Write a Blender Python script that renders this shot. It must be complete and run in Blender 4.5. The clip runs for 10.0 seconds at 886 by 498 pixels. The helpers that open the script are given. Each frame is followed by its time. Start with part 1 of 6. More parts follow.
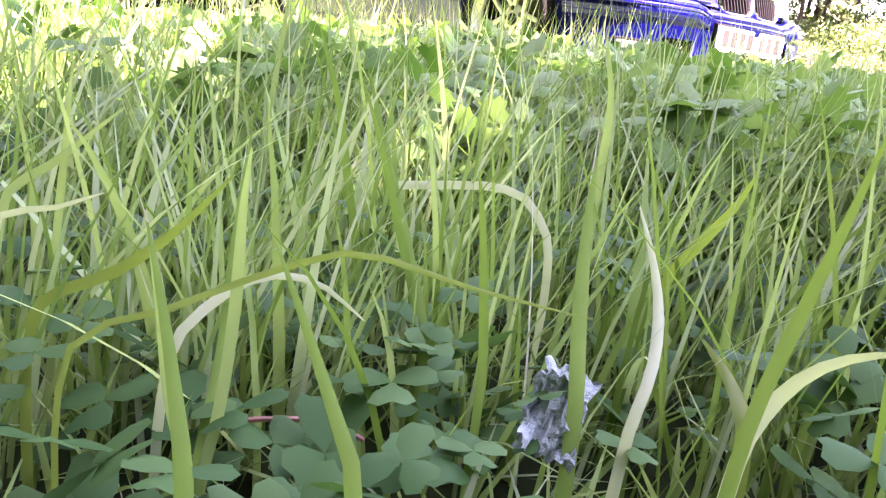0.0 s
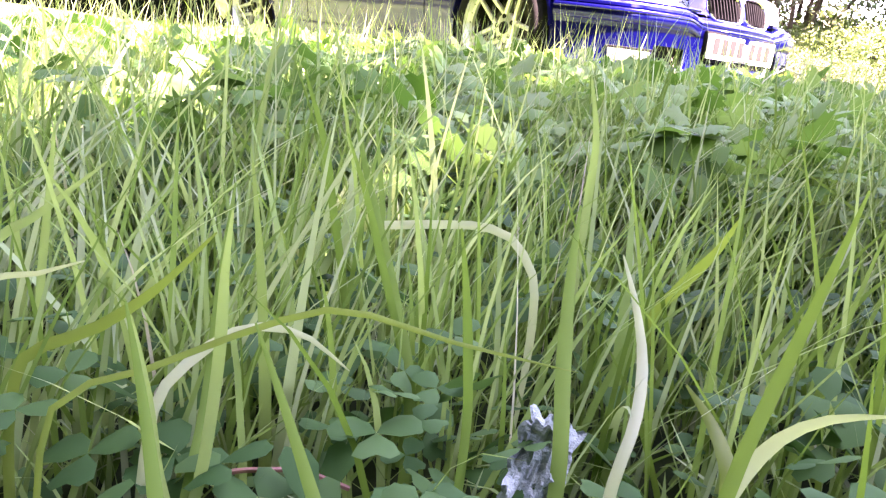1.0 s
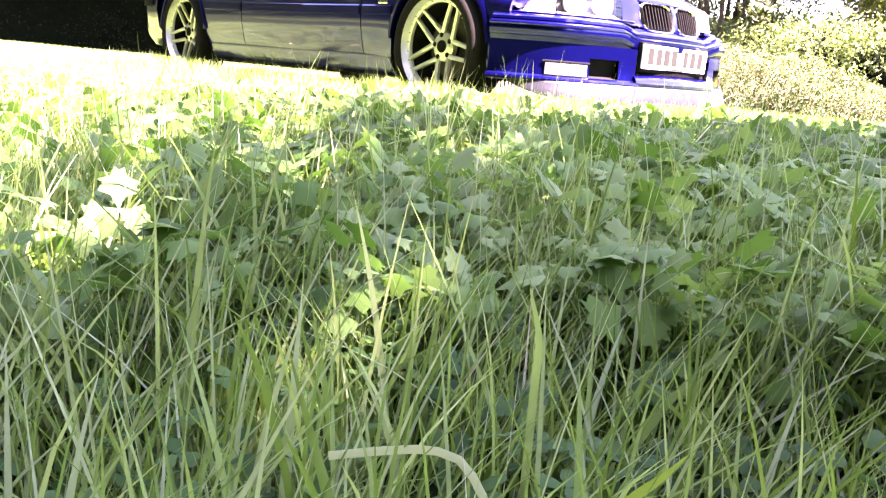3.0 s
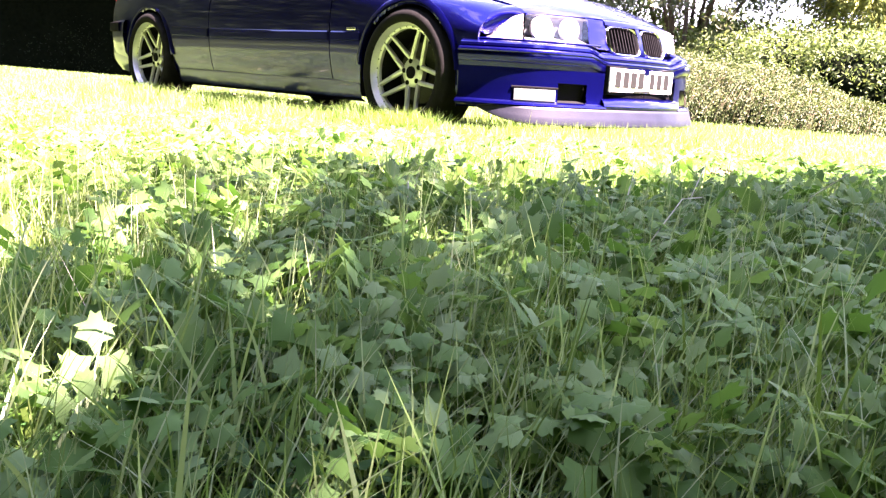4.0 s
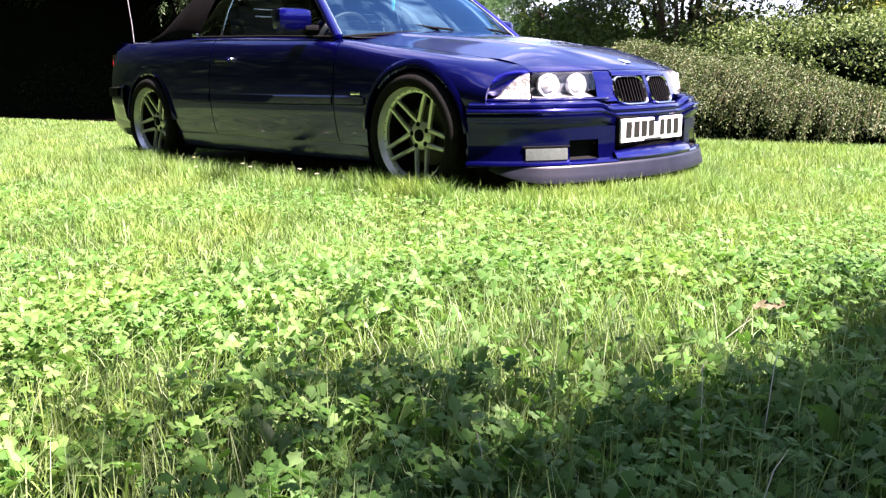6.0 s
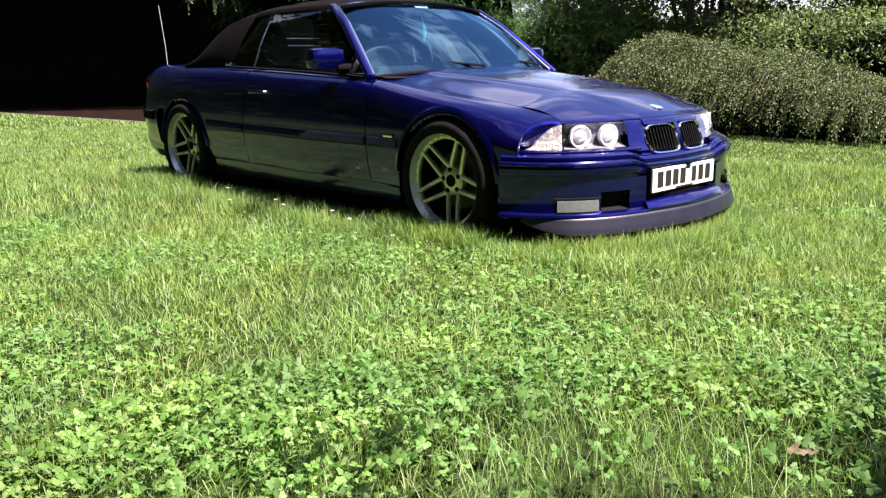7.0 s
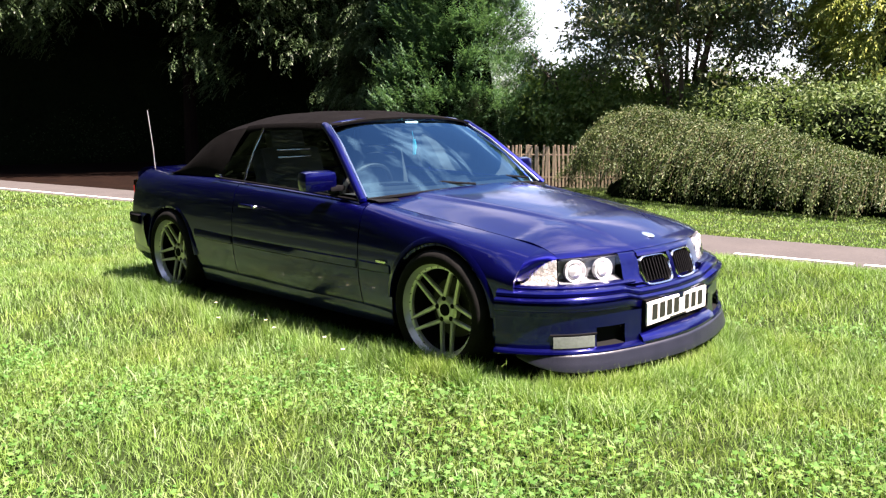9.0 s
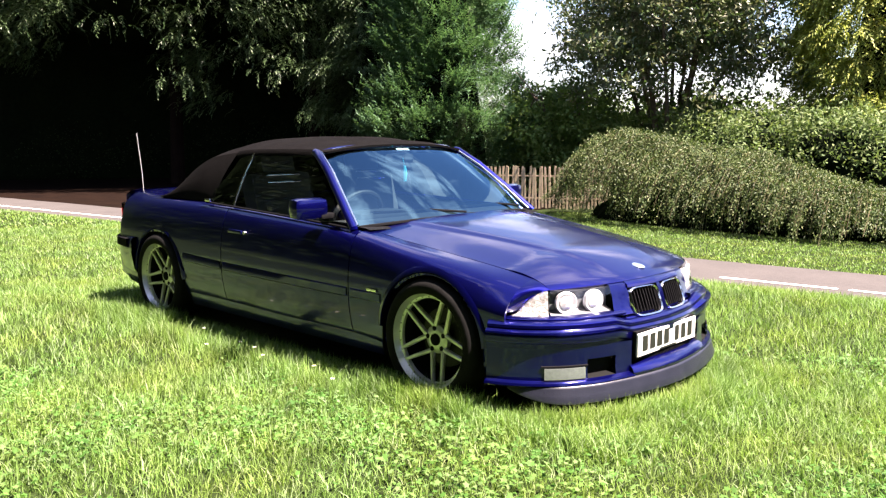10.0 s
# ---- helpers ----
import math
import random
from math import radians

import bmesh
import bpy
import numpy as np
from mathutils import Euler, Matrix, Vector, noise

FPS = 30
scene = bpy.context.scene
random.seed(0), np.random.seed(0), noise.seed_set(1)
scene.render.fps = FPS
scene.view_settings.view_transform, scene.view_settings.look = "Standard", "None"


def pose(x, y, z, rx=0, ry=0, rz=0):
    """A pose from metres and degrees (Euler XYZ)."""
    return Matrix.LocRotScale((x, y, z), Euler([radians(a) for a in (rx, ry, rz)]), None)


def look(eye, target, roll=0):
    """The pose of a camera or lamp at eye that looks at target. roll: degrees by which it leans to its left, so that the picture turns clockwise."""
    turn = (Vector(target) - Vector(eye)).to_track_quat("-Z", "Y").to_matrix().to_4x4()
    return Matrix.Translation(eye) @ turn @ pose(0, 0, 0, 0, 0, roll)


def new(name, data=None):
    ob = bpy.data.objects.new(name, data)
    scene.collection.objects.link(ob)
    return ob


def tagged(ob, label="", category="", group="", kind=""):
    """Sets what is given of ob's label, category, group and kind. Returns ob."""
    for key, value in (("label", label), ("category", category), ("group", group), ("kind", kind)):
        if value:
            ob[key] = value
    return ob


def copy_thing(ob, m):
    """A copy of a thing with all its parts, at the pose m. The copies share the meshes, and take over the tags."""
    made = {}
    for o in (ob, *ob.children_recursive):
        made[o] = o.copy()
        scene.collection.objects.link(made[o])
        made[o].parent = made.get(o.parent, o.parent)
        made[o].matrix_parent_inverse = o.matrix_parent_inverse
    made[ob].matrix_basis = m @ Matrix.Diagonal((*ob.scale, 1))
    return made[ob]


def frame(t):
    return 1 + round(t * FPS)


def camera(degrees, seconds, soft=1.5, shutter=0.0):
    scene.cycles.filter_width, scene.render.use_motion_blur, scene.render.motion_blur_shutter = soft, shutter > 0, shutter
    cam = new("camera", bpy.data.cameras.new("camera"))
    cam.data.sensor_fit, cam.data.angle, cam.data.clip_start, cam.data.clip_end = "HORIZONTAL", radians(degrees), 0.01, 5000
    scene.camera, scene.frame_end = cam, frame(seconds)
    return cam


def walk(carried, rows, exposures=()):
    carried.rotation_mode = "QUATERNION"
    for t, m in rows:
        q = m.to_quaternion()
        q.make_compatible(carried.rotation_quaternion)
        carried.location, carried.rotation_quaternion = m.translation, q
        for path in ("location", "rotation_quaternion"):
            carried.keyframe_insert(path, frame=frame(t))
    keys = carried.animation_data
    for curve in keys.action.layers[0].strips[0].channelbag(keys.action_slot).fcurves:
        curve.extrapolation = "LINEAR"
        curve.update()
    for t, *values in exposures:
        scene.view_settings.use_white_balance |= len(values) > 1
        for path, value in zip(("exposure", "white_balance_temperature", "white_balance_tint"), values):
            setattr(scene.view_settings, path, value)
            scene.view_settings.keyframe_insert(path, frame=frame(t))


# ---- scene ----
cam = camera(56.1, 10.0, 1.3)
PATH = [
    (0, (3.131, -3.678, 0.159), (1.646, -2.427, -0.32), 7.3),
    (0.5, (3.131, -3.678, 0.162), (1.649, -2.424, -0.317), 7.3),
    (1, (3.13, -3.676, 0.169), (1.651, -2.412, -0.294), 7.1),
    (1.5, (3.122, -3.677, 0.182), (1.646, -2.404, -0.267), 6.9),
    (2, (3.118, -3.676, 0.192), (1.649, -2.391, -0.245), 6.3),
    (2.5, (3.117, -3.671, 0.206), (1.663, -2.366, -0.222), 6.0),
    (2.7, (3.116, -3.668, 0.212), (1.685, -2.341, -0.223), 5.3),
    (3.8, (3.104, -3.664, 0.294), (1.728, -2.273, -0.12), 3.7),
    (4, (3.102, -3.664, 0.305), (1.735, -2.262, -0.103), 3.5),
    (4.5, (3.086, -3.667, 0.348), (1.732, -2.253, -0.06), 1.3),
    (5, (3.065, -3.663, 0.403), (1.717, -2.243, -0.005), 0.7),
    (5.5, (3.021, -3.657, 0.497), (1.659, -2.249, 0.097), -0.8),
    (6, (2.983, -3.655, 0.587), (1.607, -2.26, 0.184), -0.8),
    (6.2, (2.975, -3.65, 0.644), (1.59, -2.269, 0.224), -0.8),
    (7.3, (2.93, -3.664, 0.991), (1.504, -2.333, 0.545), -0.7),
    (7.5, (2.917, -3.659, 1.04), (1.476, -2.344, 0.602), -0.8),
    (8, (2.889, -3.644, 1.147), (1.426, -2.334, 0.772), -1.4),
    (8.5, (2.863, -3.639, 1.21), (1.411, -2.304, 0.88), -1.5),
    (9, (2.831, -3.649, 1.26), (1.44, -2.247, 0.944), -0.6),
    (9.5, (2.813, -3.656, 1.298), (1.433, -2.239, 1.005), -0.3),
    (10, (2.805, -3.663, 1.316), (1.435, -2.232, 1.043), -0.0),
]
# the phone's own exposure: bright while it looks into the shaded grass, lower once the sunlit lawn fills the view
EXPOSURES = [(0.0, 6.08, 7150, 62), (2.7, 5.84, 7100, 62), (4.0, 4.95, 6800, 54), (4.7, 4.38, 6500, 45), (5.1, 3.95, 6450, 38), (5.4, 3.66, 6450, 36), (6.2, 3.14, 6400, 33), (7.3, 2.53, 6450, 28), (8.0, 2.65, 6500, 28), (8.7, 2.82, 6650, 26), (10.0, 3.12, 6800, 26)]
walk(cam, [(t, look(eye, target, roll)) for t, eye, target, roll in PATH], EXPOSURES)


# ---------------------------------------------------------------- sky and sun
SUN_AZ, SUN_EL = 20.0, 60.0        # degrees from +x towards +y, and above the horizon
world = bpy.data.worlds.new("sky")
scene.world = world
world.use_nodes = True
wn = world.node_tree
wn.nodes.clear()
w_out = wn.nodes.new("ShaderNodeOutputWorld")
w_bg = wn.nodes.new("ShaderNodeBackground")
w_sky = wn.nodes.new("ShaderNodeTexSky")
w_sky.sky_type, w_sky.sun_disc = "NISHITA", False
w_sky.sun_elevation, w_sky.sun_rotation = radians(SUN_EL), radians(90.0 - SUN_AZ)
w_sky.air_density, w_sky.dust_density, w_sky.ozone_density = 1.0, 0.4, 2.5
w_co = wn.nodes.new("ShaderNodeTexCoord")
w_map = wn.nodes.new("ShaderNodeMapping")
w_map.inputs["Scale"].default_value = (1.0, 1.0, 2.6)
w_noise = wn.nodes.new("ShaderNodeTexNoise")
w_noise.inputs["Scale"].default_value, w_noise.inputs["Detail"].default_value, w_noise.inputs["Roughness"].default_value = 3.4, 7.0, 0.60
w_ramp = wn.nodes.new("ShaderNodeValToRGB")
w_ramp.color_ramp.elements[0].position, w_ramp.color_ramp.elements[1].position = 0.50, 0.70
w_mix = wn.nodes.new("ShaderNodeMixRGB")
w_mix.inputs["Color2"].default_value = (9.0, 9.3, 9.8, 1)
wn.links.new(w_co.outputs["Generated"], w_map.inputs["Vector"])
wn.links.new(w_map.outputs["Vector"], w_noise.inputs["Vector"])
wn.links.new(w_noise.outputs["Fac"], w_ramp.inputs["Fac"])
wn.links.new(w_ramp.outputs["Color"], w_mix.inputs["Fac"])
wn.links.new(w_sky.outputs["Color"], w_mix.inputs["Color1"])
wn.links.new(w_mix.outputs["Color"], w_bg.inputs["Color"])
w_bg.inputs["Strength"].default_value = 0.041
wn.links.new(w_bg.outputs["Background"], w_out.inputs["Surface"])

sun_data = bpy.data.lights.new("sun", "SUN")
sun_data.energy, sun_data.angle, sun_data.color = 4.3, radians(0.53), (1.0, 0.92, 0.79)
sun = new("sun", sun_data)
SUN_DIR = Vector((math.cos(radians(SUN_EL)) * math.cos(radians(SUN_AZ)), math.cos(radians(SUN_EL)) * math.sin(radians(SUN_AZ)), math.sin(radians(SUN_EL))))
sun.matrix_world = look(SUN_DIR * 60, (0, 0, 0))

# ---------------------------------------------------------------- materials
def mat(name, color, rough=0.5, metal=0.0, spec=0.5, coat=0.0, coat_rough=0.03, noise_scale=None, color2=None, bump=0.0, bump_scale=None, aniso=None):
    """A principled surface whose colour wanders between two tones at two scales, with fine relief."""
    m = bpy.data.materials.new(name)
    m.use_nodes = True
    nt = m.node_tree
    b = nt.nodes["Principled BSDF"]
    b.inputs["Base Color"].default_value = (*color, 1)
    b.inputs["Roughness"].default_value, b.inputs["Metallic"].default_value = rough, metal
    b.inputs["Specular IOR Level"].default_value = spec
    b.inputs["Coat Weight"].default_value, b.inputs["Coat Roughness"].default_value = coat, coat_rough
    b.inputs["Coat IOR"].default_value = 1.40
    co = nt.nodes.new("ShaderNodeTexCoord")
    if noise_scale and color2:
        n1, n2 = nt.nodes.new("ShaderNodeTexNoise"), nt.nodes.new("ShaderNodeTexNoise")
        n1.inputs["Scale"].default_value, n1.inputs["Detail"].default_value = noise_scale, 5
        n2.inputs["Scale"].default_value, n2.inputs["Detail"].default_value = noise_scale * 9, 4
        ad = nt.nodes.new("ShaderNodeMath")
        ad.operation = "ADD"
        rp = nt.nodes.new("ShaderNodeMapRange")
        rp.inputs["From Min"].default_value, rp.inputs["From Max"].default_value = 0.7, 1.3
        mx = nt.nodes.new("ShaderNodeMixRGB")
        mx.inputs["Color1"].default_value, mx.inputs["Color2"].default_value = (*color, 1), (*color2, 1)
        for n in (n1, n2):
            nt.links.new(co.outputs["Object"], n.inputs["Vector"])
        nt.links.new(n1.outputs["Fac"], ad.inputs[0])
        nt.links.new(n2.outputs["Fac"], ad.inputs[1])
        nt.links.new(ad.outputs[0], rp.inputs["Value"])
        nt.links.new(rp.outputs["Result"], mx.inputs["Fac"])
        nt.links.new(mx.outputs["Color"], b.inputs["Base Color"])
    if bump:
        nb = nt.nodes.new("ShaderNodeTexNoise")
        nb.inputs["Scale"].default_value, nb.inputs["Detail"].default_value = bump_scale, 4
        bp = nt.nodes.new("ShaderNodeBump")
        bp.inputs["Strength"].default_value, bp.inputs["Distance"].default_value = bump, 0.01
        nt.links.new(co.outputs["Object"], nb.inputs["Vector"])
        nt.links.new(nb.outputs["Fac"], bp.inputs["Height"])
        nt.links.new(bp.outputs["Normal"], b.inputs["Normal"])
    return m


def leaf_mat(name, tones, rough=0.45, through_light=0.4, spec=0.35, patches=False):
    """Leaves: each one its own tone between the given ones, some light through the blade."""
    m = bpy.data.materials.new(name)
    m.use_nodes = True
    nt = m.node_tree
    b = nt.nodes["Principled BSDF"]
    out = nt.nodes["Material Output"]
    geo = nt.nodes.new("ShaderNodeNewGeometry")
    ramp = nt.nodes.new("ShaderNodeValToRGB")
    els = ramp.color_ramp.elements
    els[0].color, els[1].color = (*tones[0], 1), (*tones[-1], 1)
    for i, c in enumerate(tones[1:-1], 1):
        els.new(i / (len(tones) - 1)).color = (*c, 1)
    nt.links.new(geo.outputs["Random Per Island"], ramp.inputs["Fac"])
    co = nt.nodes.new("ShaderNodeTexCoord")
    n1 = nt.nodes.new("ShaderNodeTexNoise")
    n1.inputs["Scale"].default_value, n1.inputs["Detail"].default_value = 3.0, 6
    nt.links.new(co.outputs["Object"], n1.inputs["Vector"])
    mr = nt.nodes.new("ShaderNodeMapRange")
    mr.inputs["From Min"].default_value, mr.inputs["From Max"].default_value = 0.3, 0.7
    mr.inputs["To Min"].default_value, mr.inputs["To Max"].default_value = 0.72, 1.22
    nt.links.new(n1.outputs["Fac"], mr.inputs["Value"])
    mul = nt.nodes.new("ShaderNodeVectorMath")
    mul.operation = "SCALE"
    nt.links.new(ramp.outputs["Color"], mul.inputs[0])
    nt.links.new(mr.outputs["Result"], mul.inputs["Scale"])
    tone = mul.outputs["Vector"]
    if patches:      # drier, yellower growth in patches about a foot across
        n2 = nt.nodes.new("ShaderNodeTexNoise")
        n2.inputs["Scale"].default_value, n2.inputs["Detail"].default_value = 1.9, 3
        nt.links.new(co.outputs["Object"], n2.inputs["Vector"])
        fac = nt.nodes.new("ShaderNodeMapRange")
        fac.inputs["From Min"].default_value, fac.inputs["From Max"].default_value = 0.42, 0.68
        nt.links.new(n2.outputs["Fac"], fac.inputs["Value"])
        dry = nt.nodes.new("ShaderNodeMixRGB")
        dry.blend_type = "MULTIPLY"
        dry.inputs["Color2"].default_value = (1.20, 1.03, 0.90, 1)
        nt.links.new(fac.outputs["Result"], dry.inputs["Fac"])
        nt.links.new(tone, dry.inputs["Color1"])
        tone = dry.outputs["Color"]
    nt.links.new(tone, b.inputs["Base Color"])
    b.inputs["Roughness"].default_value, b.inputs["Specular IOR Level"].default_value = rough, spec
    tr = nt.nodes.new("ShaderNodeBsdfTranslucent")
    warm = nt.nodes.new("ShaderNodeVectorMath")
    warm.operation = "MULTIPLY"
    warm.inputs[1].default_value = (1.25, 1.35, 0.75)
    nt.links.new(tone, warm.inputs[0])
    nt.links.new(warm.outputs["Vector"], tr.inputs["Color"])
    mix = nt.nodes.new("ShaderNodeMixShader")
    mix.inputs["Fac"].default_value = through_light
    nt.links.new(b.outputs["BSDF"], mix.inputs[1])
    nt.links.new(tr.outputs["BSDF"], mix.inputs[2])
    nt.links.new(mix.outputs["Shader"], out.inputs["Surface"])
    return m


def glass_mat(name, tint, rough=0.0, keep=0.0, sheen=(1, 1, 1)):
    """A thin pane: mirror reflection by Fresnel over tinted see-through."""
    m = bpy.data.materials.new(name)
    m.use_nodes = True
    nt = m.node_tree
    out = nt.nodes["Material Output"]
    nt.nodes.remove(nt.nodes["Principled BSDF"])
    tr, gl, fr, mix = (nt.nodes.new(k) for k in ("ShaderNodeBsdfTransparent", "ShaderNodeBsdfGlossy", "ShaderNodeFresnel", "ShaderNodeMixShader"))
    tr.inputs["Color"].default_value = (*tint, 1)
    gl.inputs["Roughness"].default_value = rough
    gl.inputs["Color"].default_value = (*sheen, 1)
    fr.inputs["IOR"].default_value = 1.55 + keep
    nt.links.new(fr.outputs["Fac"], mix.inputs["Fac"])
    nt.links.new(tr.outputs["BSDF"], mix.inputs[1])
    nt.links.new(gl.outputs["BSDF"], mix.inputs[2])
    nt.links.new(mix.outputs["Shader"], out.inputs["Surface"])
    return m


M_PAINT = mat("violet_blue_paint", (0.0050, 0.0058, 0.125), 0.28, 0.88, 0.0, 1.0, 0.06, 14.0, (0.0043, 0.0050, 0.106))
M_PAINT.node_tree.nodes["Principled BSDF"].inputs["Coat IOR"].default_value = 1.45
M_DARK = mat("black_plastic", (0.004, 0.004, 0.005), 0.85, 0, 0.05, noise_scale=30, color2=(0.008, 0.008, 0.009))
M_LIP = mat("grey_rubber_lip", (0.006, 0.007, 0.015), 0.38, 0, 0.5, noise_scale=14, color2=(0.011, 0.012, 0.022), bump=0.1, bump_scale=200)
M_VOID = mat("underbody_black", (0.006, 0.006, 0.006), 0.9, 0, 0.1)
M_RUBBER = mat("tyre_rubber", (0.004, 0.004, 0.004), 0.85, 0, 0.1, noise_scale=12, color2=(0.009, 0.009, 0.009), bump=0.15, bump_scale=150)
M_ALLOY = mat("silver_alloy", (0.60, 0.60, 0.60), 0.30, 0.55, 0.5, 0.4, 0.08, 25.0, (0.48, 0.48, 0.48))
M_CHROME = mat("chrome", (0.82, 0.82, 0.83), 0.12, 1.0)
M_AERIAL = mat("satin_steel", (0.75, 0.75, 0.75), 0.42, 0.6)
# near-black copy of the bark: the shade under the evergreens is its colour
M_BARK_SHADED = mat("shaded_bark", (0.007, 0.0045, 0.004), 0.95, 0, 0.03, noise_scale=4, color2=(0.013, 0.008, 0.006), bump=0.9, bump_scale=18)
M_FABRIC = mat("black_roof_fabric", (0.0025, 0.0023, 0.0025), 0.92, 0, 0.04, noise_scale=9, color2=(0.0055, 0.005, 0.005), bump=0.35, bump_scale=420)
M_GLASS = glass_mat("tinted_side_glass", (0.42, 0.50, 0.52), keep=0.0)
# sheen and keep: the blue of reflected sky painted into a raised gloss
M_SCREEN = glass_mat("green_tinted_windscreen", (0.16, 0.27, 0.30), keep=1.0, sheen=(0.36, 0.74, 1.0))
M_LENS = glass_mat("clear_lamp_lens", (0.93, 0.95, 0.97))
M_LAMP_IN = mat("lamp_reflector", (0.82, 0.82, 0.83), 0.35, 0.55, noise_scale=22, color2=(0.66, 0.66, 0.69))
M_LAMP_WHITE = mat("white_lamp_lens", (0.13, 0.150, 0.145), 0.15, 0.1, 0.6, 0.6, noise_scale=60, color2=(0.08, 0.095, 0.09))
M_LAMP_DARK = mat("lamp_housing_grey", (0.16, 0.165, 0.18), 0.35, 0.3)
M_AMBER = mat("clear_indicator_facets", (0.78, 0.77, 0.75), 0.18, 0.5, noise_scale=26, color2=(0.22, 0.20, 0.18), bump=1.0, bump_scale=45)
M_RED = mat("red_lamp_lens", (0.28, 0.012, 0.012), 0.18, 0, 0.6, 0.5)
M_PLATE = mat("white_reflective_plate", (0.80, 0.80, 0.78), 0.35, 0, 0.4, noise_scale=8, color2=(0.74, 0.74, 0.72))
M_INK = mat("black_plate_ink", (0.012, 0.012, 0.012), 0.4)
M_SEAT = mat("grey_leather", (0.105, 0.112, 0.114), 0.5, 0, 0.4, noise_scale=14, color2=(0.080, 0.084, 0.086), bump=0.2, bump_scale=160)
M_DASH = mat("dark_dashboard", (0.035, 0.04, 0.042), 0.55, noise_scale=18, color2=(0.022, 0.026, 0.028), bump=0.2, bump_scale=260)
M_CYAN = mat("cyan_card", (0.02, 0.55, 0.72), 0.5)
M_PAPER = mat("white_sticker", (0.82, 0.82, 0.80), 0.6)
M_BADGE = mat("badge_enamel", (0.16, 0.23, 0.36), 0.2, 0.3, coat=0.8)
M_SOIL = mat("lawn_soil", (0.009, 0.014, 0.005), 0.95, 0, 0.05, noise_scale=2.2, color2=(0.018, 0.030, 0.008), bump=0.8, bump_scale=18)
# brown litter darkened far down, so that its colour carries the trees' shade
M_LITTER_SHADE = mat("shade_dark_litter", (0.005, 0.003, 0.0025), 0.95, 0, 0.03, noise_scale=1.5, color2=(0.011, 0.006, 0.004), bump=0.9, bump_scale=25)
M_ROAD = mat("pale_asphalt", (0.050, 0.046, 0.045), 0.92, 0, 0.2, noise_scale=1.3, color2=(0.066, 0.060, 0.058), bump=0.5, bump_scale=120)
M_LINE = mat("road_paint", (0.74, 0.73, 0.70), 0.7, 0, 0.3, noise_scale=6, color2=(0.58, 0.57, 0.54))
M_BARK = mat("bark", (0.075, 0.055, 0.040), 0.92, 0, 0.2, noise_scale=5, color2=(0.13, 0.105, 0.08), bump=0.9, bump_scale=22)
M_WOOD = mat("weathered_fence_wood", (0.50, 0.41, 0.29), 0.8, 0, 0.25, noise_scale=6, color2=(0.36, 0.28, 0.19), bump=0.4, bump_scale=60)
M_BLADE = leaf_mat("grass_blade", [(0.075, 0.150, 0.029), (0.110, 0.205, 0.043), (0.148, 0.250, 0.069), (0.225, 0.310, 0.173)], 0.55, 0.34, 0.1, True)
M_STRAW = leaf_mat("pale_grass_stem", [(0.224, 0.300, 0.140), (0.306, 0.350, 0.224), (0.388, 0.360, 0.280)], 0.5, 0.3)
M_CLOVER = leaf_mat("buttercup_leaf", [(0.030, 0.092, 0.014), (0.068, 0.170, 0.036), (0.102, 0.208, 0.056), (0.136, 0.240, 0.092)], 0.55, 0.36, 0.10, True)
M_CLOVER_COOL = leaf_mat("clover_leaf", [(0.020, 0.070, 0.018), (0.030, 0.092, 0.024), (0.045, 0.112, 0.032)], 0.55, 0.3, 0.10)
M_CONIFER = leaf_mat("conifer_spray", [(0.042, 0.100, 0.048), (0.068, 0.142, 0.068), (0.100, 0.178, 0.086)], 0.5, 0.28, 0.2)
# leaf tones halved: the shade of woods and hedge is put into them
M_LEAF_SHADE = leaf_mat("shade_dark_leaf", [(0.008, 0.016, 0.005), (0.013, 0.026, 0.008), (0.020, 0.036, 0.011)], 0.6, 0.12, 0.1)
M_YEW = leaf_mat("dark_evergreen_leaf", [(0.028, 0.056, 0.018), (0.046, 0.084, 0.030), (0.085, 0.128, 0.055)], 0.45, 0.15, 0.3)
M_GOLD = leaf_mat("golden_conifer_spray", [(0.130, 0.187, 0.043), (0.245, 0.288, 0.065), (0.389, 0.403, 0.101)], 0.5, 0.3, 0.15)
M_BROAD = leaf_mat("broad_leaf", [(0.042, 0.082, 0.028), (0.075, 0.118, 0.044), (0.120, 0.128, 0.070), (0.130, 0.155, 0.085)], 0.38, 0.22, 0.45)
M_BUSH = leaf_mat("small_bush_leaf", [(0.018, 0.038, 0.010), (0.038, 0.068, 0.018), (0.070, 0.102, 0.032), (0.130, 0.150, 0.062)], 0.5, 0.2, 0.25)
M_OLIVE = leaf_mat("olive_shrub_leaf", [(0.066, 0.112, 0.038), (0.105, 0.156, 0.057), (0.160, 0.200, 0.088)], 0.55, 0.26, 0.12)
M_SHRUB = leaf_mat("shrub_leaf", [(0.075, 0.144, 0.037), (0.120, 0.194, 0.054), (0.173, 0.238, 0.075)], 0.5, 0.28, 0.15)
# near black: the shade inside crowns and woods is put into this colour
M_FOLIAGE_SHADE = mat("foliage_shade_black", (0.0025, 0.0045, 0.0018), 0.95, 0, 0.02, noise_scale=1.2, color2=(0.006, 0.010, 0.004), bump=1.0, bump_scale=6)
M_BLADE_W = leaf_mat("pale_grass_blade", [(0.30, 0.36, 0.20), (0.36, 0.42, 0.26)], 0.4, 0.35, 0.5)
M_BLADE_Y = leaf_mat("yellow_green_blade", [(0.120, 0.188, 0.030), (0.150, 0.217, 0.045)], 0.4, 0.45, 0.5)
